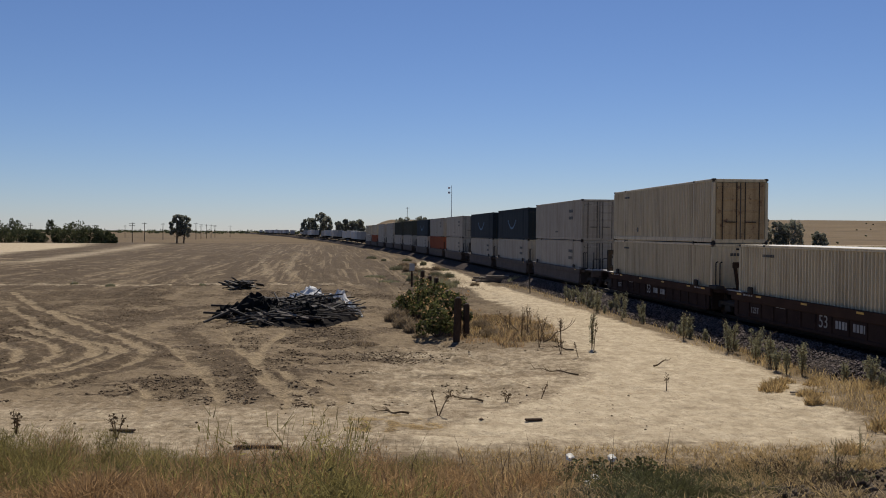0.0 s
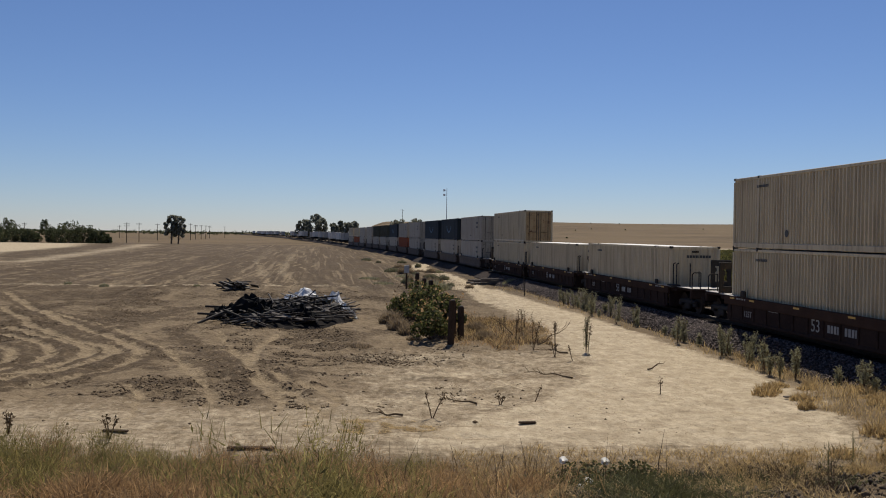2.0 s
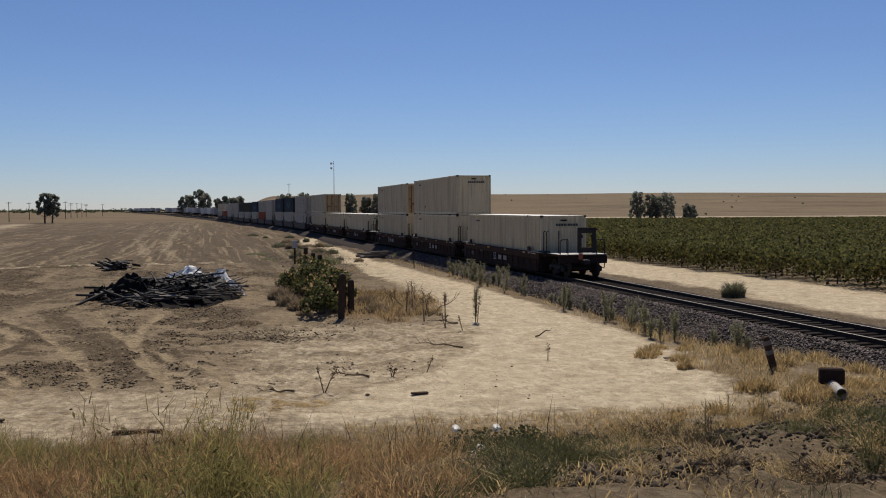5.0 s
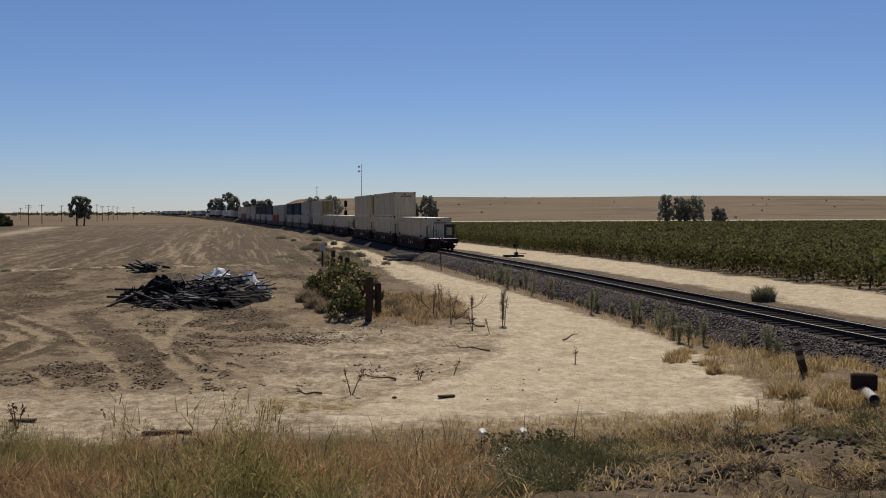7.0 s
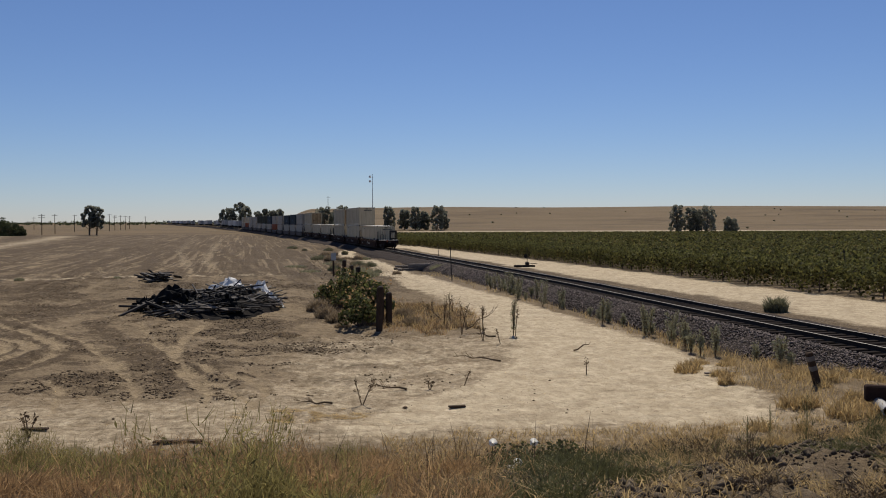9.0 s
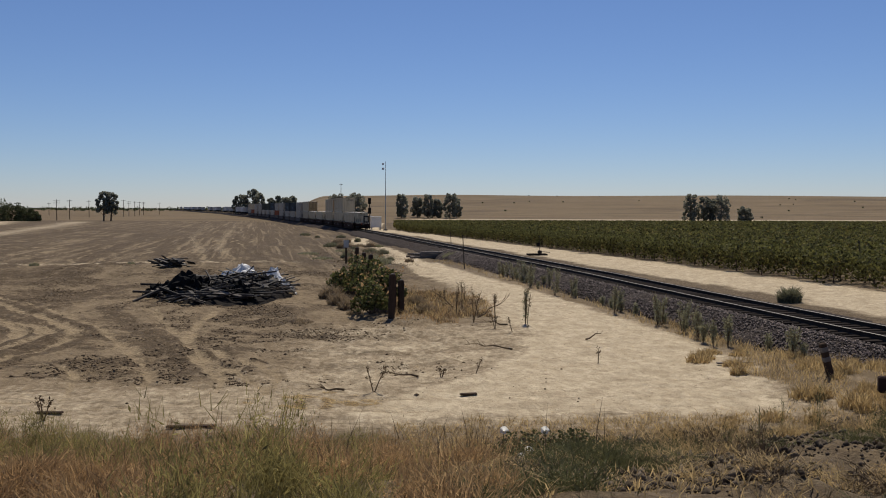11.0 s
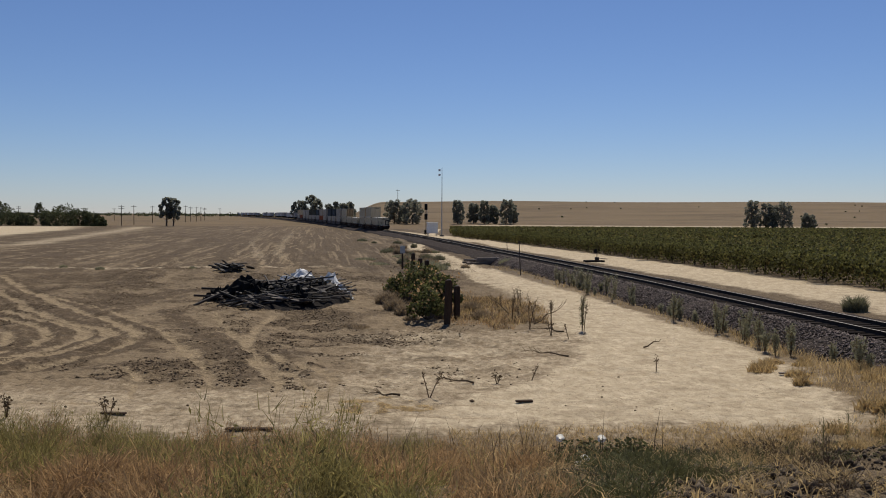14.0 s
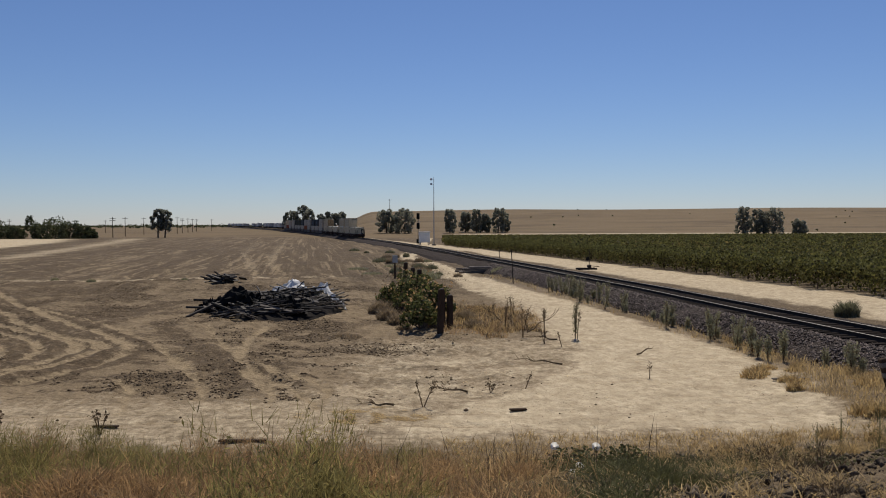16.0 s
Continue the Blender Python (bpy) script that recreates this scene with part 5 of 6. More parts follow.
def build_pipe():
    x, y = 10.2, 17.95
    z = float(land(x, y))
    p = empty("drain_pipe", Matrix.Translation((x, y, z)) @ pose(0, 0, 0, 0, 0, -18), label="white plastic drain pipe under a rusty steel plate", category="pipe")
    s = Shape()
    ang = [k * math.pi / 8 for k in range(17)]
    s.grid([[(0.11 * math.cos(a), yy, 0.14 + 0.11 * math.sin(a)) for a in ang] for yy in (-0.75, 0.25)])
    s.grid([[(0.09 * math.cos(a), yy, 0.14 + 0.09 * math.sin(a)) for a in ang][::-1] for yy in (-0.75, 0.25)])
    s.grid([[(r * math.cos(a), -0.75, 0.14 + r * math.sin(a)) for a in ang] for r in (0.11, 0.09)])
    part("tube", s, M["marking"], p, "white plastic tube")
    part("plate", Shape().box((0, 0.25, 0.32), (0.50, 0.22, 0.34), c=0.03), M["well"], p, "dark rusty steel plate")


for make in (build_mast, build_hut, build_signal, build_switch, build_tie_stack, build_line_posts, build_marker, build_pipe):
    make()


def build_pole(px, y, h, arms=1):
    x = at_bearing(px, y)
    p = empty("utility_pole", Matrix.Translation((x, y, float(land(x, y)) - 0.2)), label="brown wooden utility pole with crossarms", category="utility pole", group="poles of the power line")
    part("pole", Shape().rod((0, 0, 0), (0, 0, h), 0.19, 0.13, 8), M["post"], p)
    for k in range(arms):
        part("crossarm", Shape().box((0, -0.1, h - 0.6 - 0.9 * k), (2.6, 0.14, 0.16), c=0.02), M["post"], p)
        for sx in (-1.15, 0.5, 1.15):
            part("insulator", Shape().rod((sx, -0.1, h - 0.52 - 0.9 * k), (sx, -0.1, h - 0.25 - 0.9 * k), 0.06, 0.05, 6), M["galvanised"], p)


for px, y, h, arms in ((199, 400, 9.2, 2), (221, 440, 9.5, 1), (254, 520, 9.8, 1), (313, 560, 10.5, 1), (322, 600, 10, 2), (332, 620, 10, 1), (340, 660, 10, 1), (347, 700, 10, 2), (374, 760, 10, 1), (16, 520, 9.4, 2), (120, 600, 9.0, 2), (186, 640, 9.0, 1), (-60, 480, 9.2, 2), (689, 640, 13.5, 1)):
    build_pole(px, y, h, arms)


# ---- the old fence and its vines ----
def build_fence():
    for x, y, h, w in ((-0.15, 36.1, 1.78, 0.24), (0.27, 39.2, 1.45, 0.24), (-0.05, 40.5, 1.6, 0.2), (-0.75, 44.5, 1.75, 0.2), (-1.35, 50.0, 1.95, 0.22), (-1.8, 52.5, 1.95, 0.22), (-2.45, 57.0, 2.05, 0.24)):
        p = empty("fence_post", Matrix.Translation((x, y, float(land(x, y)))) @ pose(0, 0, 0, random.uniform(-3, 3), random.uniform(-2, 2), random.uniform(0, 40)), label="dark weathered wooden fence post in dry grass", category="fence post", group="posts of the old fence")
        s = Shape().box((0, 0, h / 2 - 0.1), (w, w * 0.85, h + 0.2), c=0.03)
        part("shaft", s, M["post"], p)
        part("split_top", Shape().box((0.02, 0, h + 0.01), (w * 0.6, w * 0.5, 0.06), c=0.02), M["pale_timber"], p)
    g = np.random.default_rng(23)
    for x, y, w, d, h in ((-0.95, 38.2, 0.95, 1.4, 1.2), (-0.5, 40.0, 0.95, 1.5, 1.65), (-2.35, 48.0, 1.2, 2.2, 1.6), (-1.7, 49.8, 1.25, 2.0, 1.85), (-1.0, 43.5, 1.05, 1.8, 1.55), (0.0, 41.6, 0.9, 1.4, 1.95), (-1.35, 46.2, 1.1, 1.8, 1.8), (-0.55, 42.4, 0.9, 1.4, 1.9)):
        b = empty("wild_grape_vine", Matrix.Translation((x, y, float(land(x, y)))), label="overgrown green grape vine climbing the old fence", category="grape vine", group="vines on the fence")
        st = Shape()
        pts = []
        for k in range(9):
            a, r = g.random() * 6.28, 0.3 + 0.6 * g.random()
            c = np.array([math.cos(a) * r * w * 0.8, math.sin(a) * r * d * 0.7, h * (0.3 + 0.55 * g.random())])
            st.rod((0.1 * math.cos(a), 0.1 * math.sin(a), 0), c, 0.03, 0.012, 6)
            s = 0.30 + 0.22 * g.random()
            pts.append(c + ball(135, g) * np.array([s * w, s * d * 0.8, s * 0.8]))
        p = np.concatenate(pts)
        p[:, 2] = np.maximum(p[:, 2], 0.04)
        tagged(part("stem_mass", st, M["bark"], b), kind="stuff")
        tagged(part("leaf_mass", quick_mesh("leaf_mass", *leaf_quads(p, 0.070, 0, g, 0.8), M["wild_leaf"]), None, b), kind="stuff")
        dry = p[::9] + g.normal(size=p[::9].shape) * 0.12 + np.array([0.0, 0.0, 0.12])
        tagged(part("dry_leaf_mass", quick_mesh("dry_leaf_mass", *leaf_quads(dry, 0.07, 0, g, 0.6), M["red_grass"]), None, b, "withered brown leaves"), kind="stuff")
    x, y = -4.0, 74.5
    s = empty("sign_post", Matrix.Translation((x, y, float(land(x, y)))) @ pose(0, 0, 0, 0, 0, 8), label="small grey sign plate on a brown post, seen from behind", category="sign post")
    part("post", Shape().box((0, 0, 0.85), (0.14, 0.12, 1.9), c=0.02), M["post"], s)
    part("plate", Shape().box((0, -0.08, 1.62), (0.42, 0.03, 0.62), c=0.01), M["galvanised"], s, "plain grey plate")


build_fence()


# ---- the heap of burnt timber ----
def build_heap():
    cx, cy = -8.3, 46.6
    heap = empty("timber_heap", Matrix.Translation((cx, cy, 0)), label="heap of charred timbers and crumpled sheeting on bare soil", category="debris heap")
    g = np.random.default_rng(31)

    def top(x, y):
        r = np.hypot(x / 3.2, y / 6.6)
        return 1.30 * np.clip(1 - r ** 2, 0, 1) * (0.75 + 0.35 * smooth_noise(x / 1.3 + 9, y / 1.6, 51)) + float(0)
    gx, gy = np.meshgrid(np.linspace(-3.9, 3.9, 50), np.linspace(-6.7, 6.7, 66))
    zz = land(gx + cx, gy + cy) - 0.12 + top(gx, gy) * 0.8 + 0.08 * smooth_noise(gx / 0.3, gy / 0.3, 52) * (top(gx, gy) > 0)
    part("ash_mound", Shape().grid(np.stack([gx, gy, zz], -1)), M["ash"], heap, "dark mound of ash")
    sizes = ((2.1, 0.08, 0.05), (1.5, 0.13, 0.03), (1.0, 0.06, 0.05), (2.5, 0.07, 0.07), (0.7, 0.24, 0.03))
    # the last two, in pale wood, paint sky glints among the charred planks
    datas = [Shape().box((0, 0, 0), s, c=0.012).mesh("plank", M["timber"]) for s in sizes] + [Shape().box((0, 0, 0), s, c=0.012).mesh("plank", M["pale_timber"]) for s in sizes[1:3]]
    for k in range(290):
        r, a = math.sqrt(g.random()), g.random() * 6.283
        x, y = 2.75 * r * math.cos(a) + 0.10 * 6.2 * r * math.sin(a), 6.2 * r * math.sin(a)
        p = part("plank", datas[int(g.choice(7, p=(0.12, 0.17, 0.22, 0.05, 0.20, 0.13, 0.11)))], None, heap)
        z = float(land(x + cx, y + cy)) + float(top(x, y)) * 0.85 + 0.05 + 0.12 * g.random()
        p.matrix_basis = pose(x, y, z, g.normal() * 16, g.normal() * 12, 5 + g.normal() * 34 if g.random() < 0.55 else g.random() * 360)
    for x, y, w, d, up, mat, lab, name in ((-1.6, -3.4, 2.3, 1.6, 1.35, "black", "crumpled black plastic sheet", "dark_sheet"), (-3.0, -2.2, 1.5, 1.2, 0.8, "black", "crumpled black plastic sheet", "dark_sheet"), (0.9, -3.6, 1.6, 1.2, 0.9, "black", "crumpled black plastic sheet", "dark_sheet"),
                                           (-0.45, 6.0, 2.4, 2.4, 1.6, "foil", "crumpled bright silver sheet", "bright_sheet"), (1.9, 2.2, 1.3, 1.3, 1.0, "foil", "crumpled bright silver sheet", "bright_sheet"), (2.7, 0.9, 0.8, 0.8, 0.55, "foil", "crumpled silver scrap", "bright_sheet")):
        u, v = np.meshgrid(np.linspace(-1, 1, 15), np.linspace(-1, 1, 13))
        xs, ys = x + u * w / 2 + 0.06 * g.normal(size=u.shape), y + v * d / 2 + 0.06 * g.normal(size=u.shape)
        base = land(xs + cx, ys + cy) + top(xs, ys) * 0.75
        zs = base + np.maximum(0, up * (1 - 0.7 * np.abs(u + 0.2 * v)) * (1 - 0.5 * np.abs(v))) * 0.75 + 0.10 * g.normal(size=u.shape)
        part(name, Shape().grid(np.stack([xs, ys, zs], -1)), M[mat], heap, lab)
    for x, y, l, yaw, tilt in ((-2.6, -0.5, 3.6, 3, 1.5), (-2.6, -3.6, 2.6, 8, 3), (-2.9, -4.4, 2.2, 60, -14), (-1.6, -4.8, 2.4, -35, 12), (0.6, -4.9, 2.6, 18, 5), (1.8, -2.6, 2.4, 20, 6), (2.3, 1.6, 2.0, 10, 3)):
        beam = part("beam", Shape().box((0, 0, 0), (l, 0.10, 0.10), c=0.012), M["timber"], heap, "long charred beam")
        beam.matrix_basis = pose(x, y, float(land(x + cx, y + cy)) + 0.28 + 0.4 * float(top(x, y)), 0, tilt, yaw)
    # a small second heap behind
    back = empty("timber_heap", Matrix.Translation((-16.0, 66.0, float(land(-16.0, 66.0)))), label="small pile of dark leaning planks behind the heap", category="debris heap")
    for k in range(44):
        p = part("plank", datas[(1, 2, 4)[k % 3]], None, back)
        p.matrix_basis = pose(g.normal() * 0.45, g.normal() * 0.5, 0.1 + 0.5 * g.random(), g.normal() * 14, 8 + g.normal() * 12, 20 + g.normal() * 30) @ Matrix.Diagonal((0.8, 1.8, 2.2, 1))


build_heap()


# ---- weeds and grass ----
def dead_weed(x, y, h, seed, spread_=0.5, mat="stalk", leaves=0):
    g = np.random.default_rng(seed)
    w = empty("dead_weed", Matrix.Translation((x, y, float(land(x, y)))), label="dry branching weed stalk on the sandy ground" if mat == "stalk" else "tall grey-green roadside weed beside the ballast", category="weed", group="weeds beside the lane")
    s = Shape()
    pts = []
    for k in range(int(1 + 3 * g.random() ** 1.5) if not leaves else int(3 + 3 * g.random())):
        a = g.random() * 6.283
        lean = spread_ * (0.2 + g.random())
        p0 = np.array([0, 0, -0.05])
        p1 = np.array([math.cos(a) * lean * h * 0.4, math.sin(a) * lean * h * 0.4, h * (0.4 + 0.2 * g.random())])
        p2 = np.array([math.cos(a) * lean * h * (0.6 + 0.3 * g.random()), math.sin(a) * lean * h * 0.8, h * (0.75 + 0.3 * g.random())])
        s.rod(p0, p1, 0.016, 0.012, 5).rod(p1, p2, 0.012, 0.006, 5)
        for j in range(3):
            b = p1 + (p2 - p1) * g.random()
            s.rod(b, b + np.array([g.normal() * 0.1 * h, g.normal() * 0.1 * h, 0.12 * h]), 0.008, 0.004, 4)
        m = 26 + leaves * 2
        f = g.random((m, 1)) * (1.7 if leaves else 1.0) - (0.7 if leaves else 0.0)
        pts.append(p1 + (p2 - p1) * f + g.normal(size=(m, 3)) * (0.045 if leaves else 0.04))
    tagged(part("stem_mass", s, M["stalk"], w), kind="stuff")
    if leaves:
        tagged(part("leaf_mass", quick_mesh("leaf_mass", *leaf_quads(np.concatenate(pts), 0.046, -0.5, g, 0.30), M[mat]), None, w), kind="stuff")
    else:
        tagged(part("seed_mass", quick_mesh("seed_mass", *leaf_quads(np.concatenate(pts), 0.032, 0, g, 0.5), M["stalk"]), None, w), kind="stuff")


WEEDS = [(-0.5, 21.4, 0.62), (5.7, 25.1, 0.42), (3.0, 34.5, 1.15), (3.35, 36.2, 1.5), (2.5, 37.2, 1.3), (3.9, 35.2, 1.0), (2.9, 39.0, 1.2), (4.15, 37.5, 0.9), (2.2, 41.0, 1.0), (2.1, 23.6, 0.4), (1.2, 23.3, 0.3), (4.1, 31.4, 0.5), (3.6, 32.4, 0.6), (3.3, 42.5, 1.1), (-7.1, 18.6, 0.55), (-9.4, 19.0, 0.5)]
for i, (x, y, h) in enumerate(WEEDS):
    dead_weed(x, y, h, 300 + i, 0.6 if h < 0.7 else 0.28)
dead_weed(4.9, 33.8, 1.40, 390, 0.07, "sage", 30)
dead_weed(4.95, 33.7, 1.15, 391, 0.16)
wg = np.random.default_rng(41)
for i in range(52):
    y = 24 + 34 * wg.random() ** 1.2
    x = float(np.interp(y, TY, TX)) - 3.25 - 0.55 * wg.random() + (0.3 * wg.normal())
    dead_weed(x, y, 0.35 + 0.95 * wg.random() ** 1.5, 400 + i, 0.32, "sage", 32)


def fallen_branch(x, y, length, yaw, tilt, seed):
    """A dry limb lying on the ground, with side twigs."""
    g = np.random.default_rng(seed)
    b = empty("fallen_branch", Matrix.Translation((x, y, float(land(x, y)) + 0.03)) @ pose(0, 0, 0, 0, -tilt, yaw), label="dry grey fallen branch lying beside the lane", category="branch", group="branches beside the lane")
    s, last = Shape(), np.zeros(3)
    for k in range(5):
        nxt = np.array([length * (k + 1) / 5, 0.05 * length * g.normal(), 0.03 * length * g.normal()])
        s.rod(last, nxt, 0.030 - 0.005 * k, 0.025 - 0.005 * k, 6)
        last = nxt
    part("limb", s, M["stalk"], b)
    for k in range(7):
        p = np.array([length * (0.3 + 0.65 * g.random()), 0, 0])
        part("twig", Shape().rod(p, p + np.array([0.25, 0.22 * g.normal(), 0.05 + 0.2 * g.random()]) * length * 0.5, 0.010, 0.004, 5), M["stalk"], b)


for i, (x, y, length, yaw, tilt) in enumerate(((3.3, 36.0, 1.7, 25, 28), (4.2, 33.6, 1.3, 175, 4), (2.6, 40.2, 1.5, 150, 38), (2.9, 37.6, 1.2, 100, 30), (3.6, 27.6, 1.5, 160, 3), (0.6, 23.2, 1.0, 175, 5), (-1.2, 21.5, 0.9, 172, 3), (6.3, 29.6, 0.7, 20, 20))):
    fallen_branch(x, y, length, yaw, tilt, 900 + i)


def tuft(x, y, r, h, mat, seed, label, n=520):
    g = np.random.default_rng(seed)
    t = empty("grass_tuft", Matrix.Translation((x, y, float(land(x, y)))), label=label, category="grass tuft", group="tufts on the dry ground")
    a, q = g.random(n) * 6.283, np.sqrt(g.random(n)) * r
    px, py = np.cos(a) * q, np.sin(a) * q
    v, f = blades(px, py, np.full(n, -0.05), h * (0.55 + 0.5 * g.random(n)) * (1 - 0.55 * (q / r) ** 2), 0.25 + 0.5 * g.random(n), np.full(n, 0.008 + 0.0002 * y), g)
    tagged(part("grass_clump", quick_mesh("grass_clump", v, f, M[mat]), None, t), kind="stuff")


tuft(18.4, 41.4, 0.52, 0.9, "bush_leaf", 1, "round grey-green bush on the sand beyond the track", 1400)
tuft(-3.9, 35.5, 0.75, 0.3, "dry_weed", 2, "low dry brown grass tuft in the field", 700)
for i, (x, y, r, h) in enumerate(((-2.6, 42.5, 0.55, 0.75), (-2.1, 40.8, 0.45, 0.6), (-3.2, 45.5, 0.6, 0.8), (-2.8, 49.5, 0.7, 0.8), (-1.7, 38.6, 0.35, 0.4), (1.3, 39.5, 0.4, 0.5), (1.0, 43.0, 0.5, 0.6))):
    tuft(x, y, r, h, "dry_weed", 720 + i, "dry brown weed clump beside the old fence", 800)
tuft(5.2, 82.0, 0.9, 0.8, "sage", 3, "pale grey-green bush beside the lane", 900)
for i in range(26):
    g_ = np.random.default_rng(1000 + i)
    y = 80 + 90 * g_.random() ** 1.2
    x = float(np.interp(y, TY, TX)) - 5.5 - 6.5 * g_.random()
    tuft(x, y, 0.3 + 0.7 * g_.random(), 0.35 + 0.5 * g_.random(), ("dry_weed", "bush_leaf")[i % 2], 1050 + i, "low scrubby weed clump on the rough ground by the railway", 420)
tuft(-1.9, 76.0, 1.6, 1.0, "sage", 4, "pale grey-green bush beside the lane", 1200)
for i in range(34):
    g_ = np.random.default_rng(600 + i)
    y = 17.5 + 9.0 * g_.random()
    x = 8.6 + 0.10 * (24 - y) + 3.4 * g_.random()
    if across(x, y) < -2.9:
        tuft(x, y, 0.18 + 0.25 * g_.random(), 0.22 + 0.25 * g_.random(), "straw", 640 + i, "golden dry grass tuft at the edge of the sand", 240)
for i in range(46):
    g_ = np.random.default_rng(800 + i)
    x = 1.0 + 10.5 * g_.random()
    y = 12.4 + 0.12 * x + 4.8 * g_.random()
    tuft(x, y, 0.12 + 0.20 * g_.random(), 0.16 + 0.22 * g_.random(), "straw", 850 + i, "golden dry grass tuft on the road bank", 200)
for i, (x, y, r) in enumerate(((-16.5, 69, 0.5), (-20, 70, 0.3), (-27, 69.5, 0.35), (-30, 70, 0.3), (-6.5, 82, 1.0), (-8.5, 90, 1.2), (-5.0, 95, 1.3))):
    tuft(x, y, r, 0.35, "sage", 700 + i, "low dark weed tuft in the tilled field", 350)


def meadow(name, n, box, height, width, mat, seed, label, keep=None, lean=(0.15, 0.5), clump=0.35, rise=1.0):
    g = np.random.default_rng(seed)
    x = box[0] + (box[1] - box[0]) * g.random(n)
    y = box[2] + (box[3] - box[2]) * g.random(n)
    m = smooth_noise(x / clump, y / clump, seed) + 0.6 * smooth_noise(x / (4 * clump), y / (4 * clump), seed + 1) > -0.25
    if keep is not None:
        m &= keep(x, y)
    x, y = x[m], y[m]
    k = len(x)
    h = height[0] + (height[1] - height[0]) * g.random(k) ** 1.5
    v, q = blades(x, y, land(x, y) - 0.03 * rise + 0.012 * (rise < 1), h, lean[0] + (lean[1] - lean[0]) * g.random(k), np.full(k, width), g, rise)
    tagged(new(name, quick_mesh(name, v, q, M[mat])), label, "grass", kind="stuff")


def bank(x, y):
    return y < 17.0 + 0.12 * x + 0.4 * smooth_noise(x / 0.8, y / 0.8, 61)


def drift(x, y):
    return smooth_noise(x / 1.7, y / 2.5, 72) + 0.5 * smooth_noise(x / 0.5, y / 0.7, 74)


def patchy(x, y):
    return smooth_noise(x / 1.9 + 3.3, y / 3.5, 172) + 0.35 * smooth_noise(x / 0.6, y / 0.9, 174)


def strokes(points, along, length, width, gen):
    """Thin tapering blades that start at the points and lean about their stem's direction."""
    n = len(points)
    a = along + gen.normal(size=(n, 3)) * 0.38
    a /= np.linalg.norm(a, axis=1, keepdims=True)
    b = np.cross(a, gen.normal(size=(n, 3)))
    b *= width / (np.linalg.norm(b, axis=1, keepdims=True) + 1e-9)
    a *= (length * (0.5 + gen.random(n)))[:, None]
    v = np.stack([points - b, points + b, points + a + b * 0.3, points + a - b * 0.3], 1)
    return v.reshape(-1, 3), np.arange(4 * n).reshape(n, 4)


def bank_bushes(name, n, box, mat, seed, label, tall, keep, leaf=0.019, count=1000):
    """Feathery dry weeds: upright sprays of very small leaves and seeds."""
    g = np.random.default_rng(seed)
    pts, ways, stems = [], [], []
    while len(pts) < n:
        x, y = box[0] + (box[1] - box[0]) * g.random(), box[2] + (box[3] - box[2]) * g.random()
        if not keep(x, y):
            continue
        h, r = tall[0] + (tall[1] - tall[0]) * g.random(), 0.20 + 0.24 * g.random()
        h *= 0.55 + 0.72 * float(step(-0.5, 0.6, smooth_noise(x / 1.1, y / 6, 176))) + 0.15 * float(step(-3, -6, x))
        if name == "tall_green_spikes":
            r = 0.03
        k = int(count * (0.7 + 0.6 * g.random()))
        sprays = 9 + int(8 * g.random())
        tip = np.clip(g.normal(size=(sprays, 2)), -1.4, 1.4) * r * 0.6
        high = h * (0.55 + 0.45 * g.random(sprays))
        i = g.integers(0, sprays, k)
        f = g.random(k) ** 0.9
        wide = 0.05 + 0.05 * np.sin(f * 3.1)
        p = np.stack([x + tip[i, 0] * f + g.normal(size=k) * wide, y + tip[i, 1] * f + g.normal(size=k) * wide, high[i] * f + g.normal(size=k) * 0.02], -1)
        low = float(land(x, y)) - 0.03
        p[:, 2] = np.abs(p[:, 2]) + low
        pts.append(p)
        way = np.stack([tip[i, 0], tip[i, 1], high[i]], -1)
        ways.append(way / np.linalg.norm(way, axis=1, keepdims=True))
        a = g.random(sprays) * 6.283
        w = np.stack([np.cos(a), np.sin(a), np.zeros(sprays)], -1) * 0.003
        foot = np.stack([x + tip[:, 0] * 0.1, y + tip[:, 1] * 0.1, np.full(sprays, low)], -1)
        head = np.stack([x + tip[:, 0], y + tip[:, 1], low + high * 1.02], -1)
        stems.append(np.stack([foot - w, foot + w, head + w * 0.5, head - w * 0.5], 1).reshape(-1, 3))
    pts, ways = np.concatenate(pts), np.concatenate(ways)
    v, q = strokes(pts[::2], ways[::2], leaf * 5.0, 0.0030, g)
    v2, q2 = leaf_quads(pts[1::4], leaf, -0.6, g, 0.3)
    v, q = np.concatenate([v, v2]), np.concatenate([q, q2 + len(v)])
    st = np.concatenate(stems)
    q = np.concatenate([q, np.arange(len(st)).reshape(-1, 4) + len(v)])
    tagged(new(name, quick_mesh(name, np.concatenate([v, st]), q, M[mat])), label, "weeds", kind="stuff")


bank_bushes("green_bank_bushes", 105, (-9.5, -0.2, 4.5, 15.2), "green_grass", 171, "feathery drying green weeds on the road bank", (0.35, 0.72), lambda x, y: bank(x, y + 1.2) and patchy(x, y) > 0.02, 0.018, 1700)
bank_bushes("rust_bank_bushes", 190, (-9.5, 1.7, 4.5, 15.6), "red_grass", 173, "feathery rust-brown weeds on the road bank", (0.3, 0.72), lambda x, y: bank(x, y + 0.8) and patchy(x, y) < 0.12, 0.018, 1500)
bank_bushes("low_straw_bushes", 300, (-9, 12, 4.0, 17.8), "straw", 175, "low bleached weeds on the road bank", (0.08, 0.24), lambda x, y: bank(x, y + 0.2) and fractal(x / 0.9, y / 1.1, 76) > 0.05, 0.014, 420)
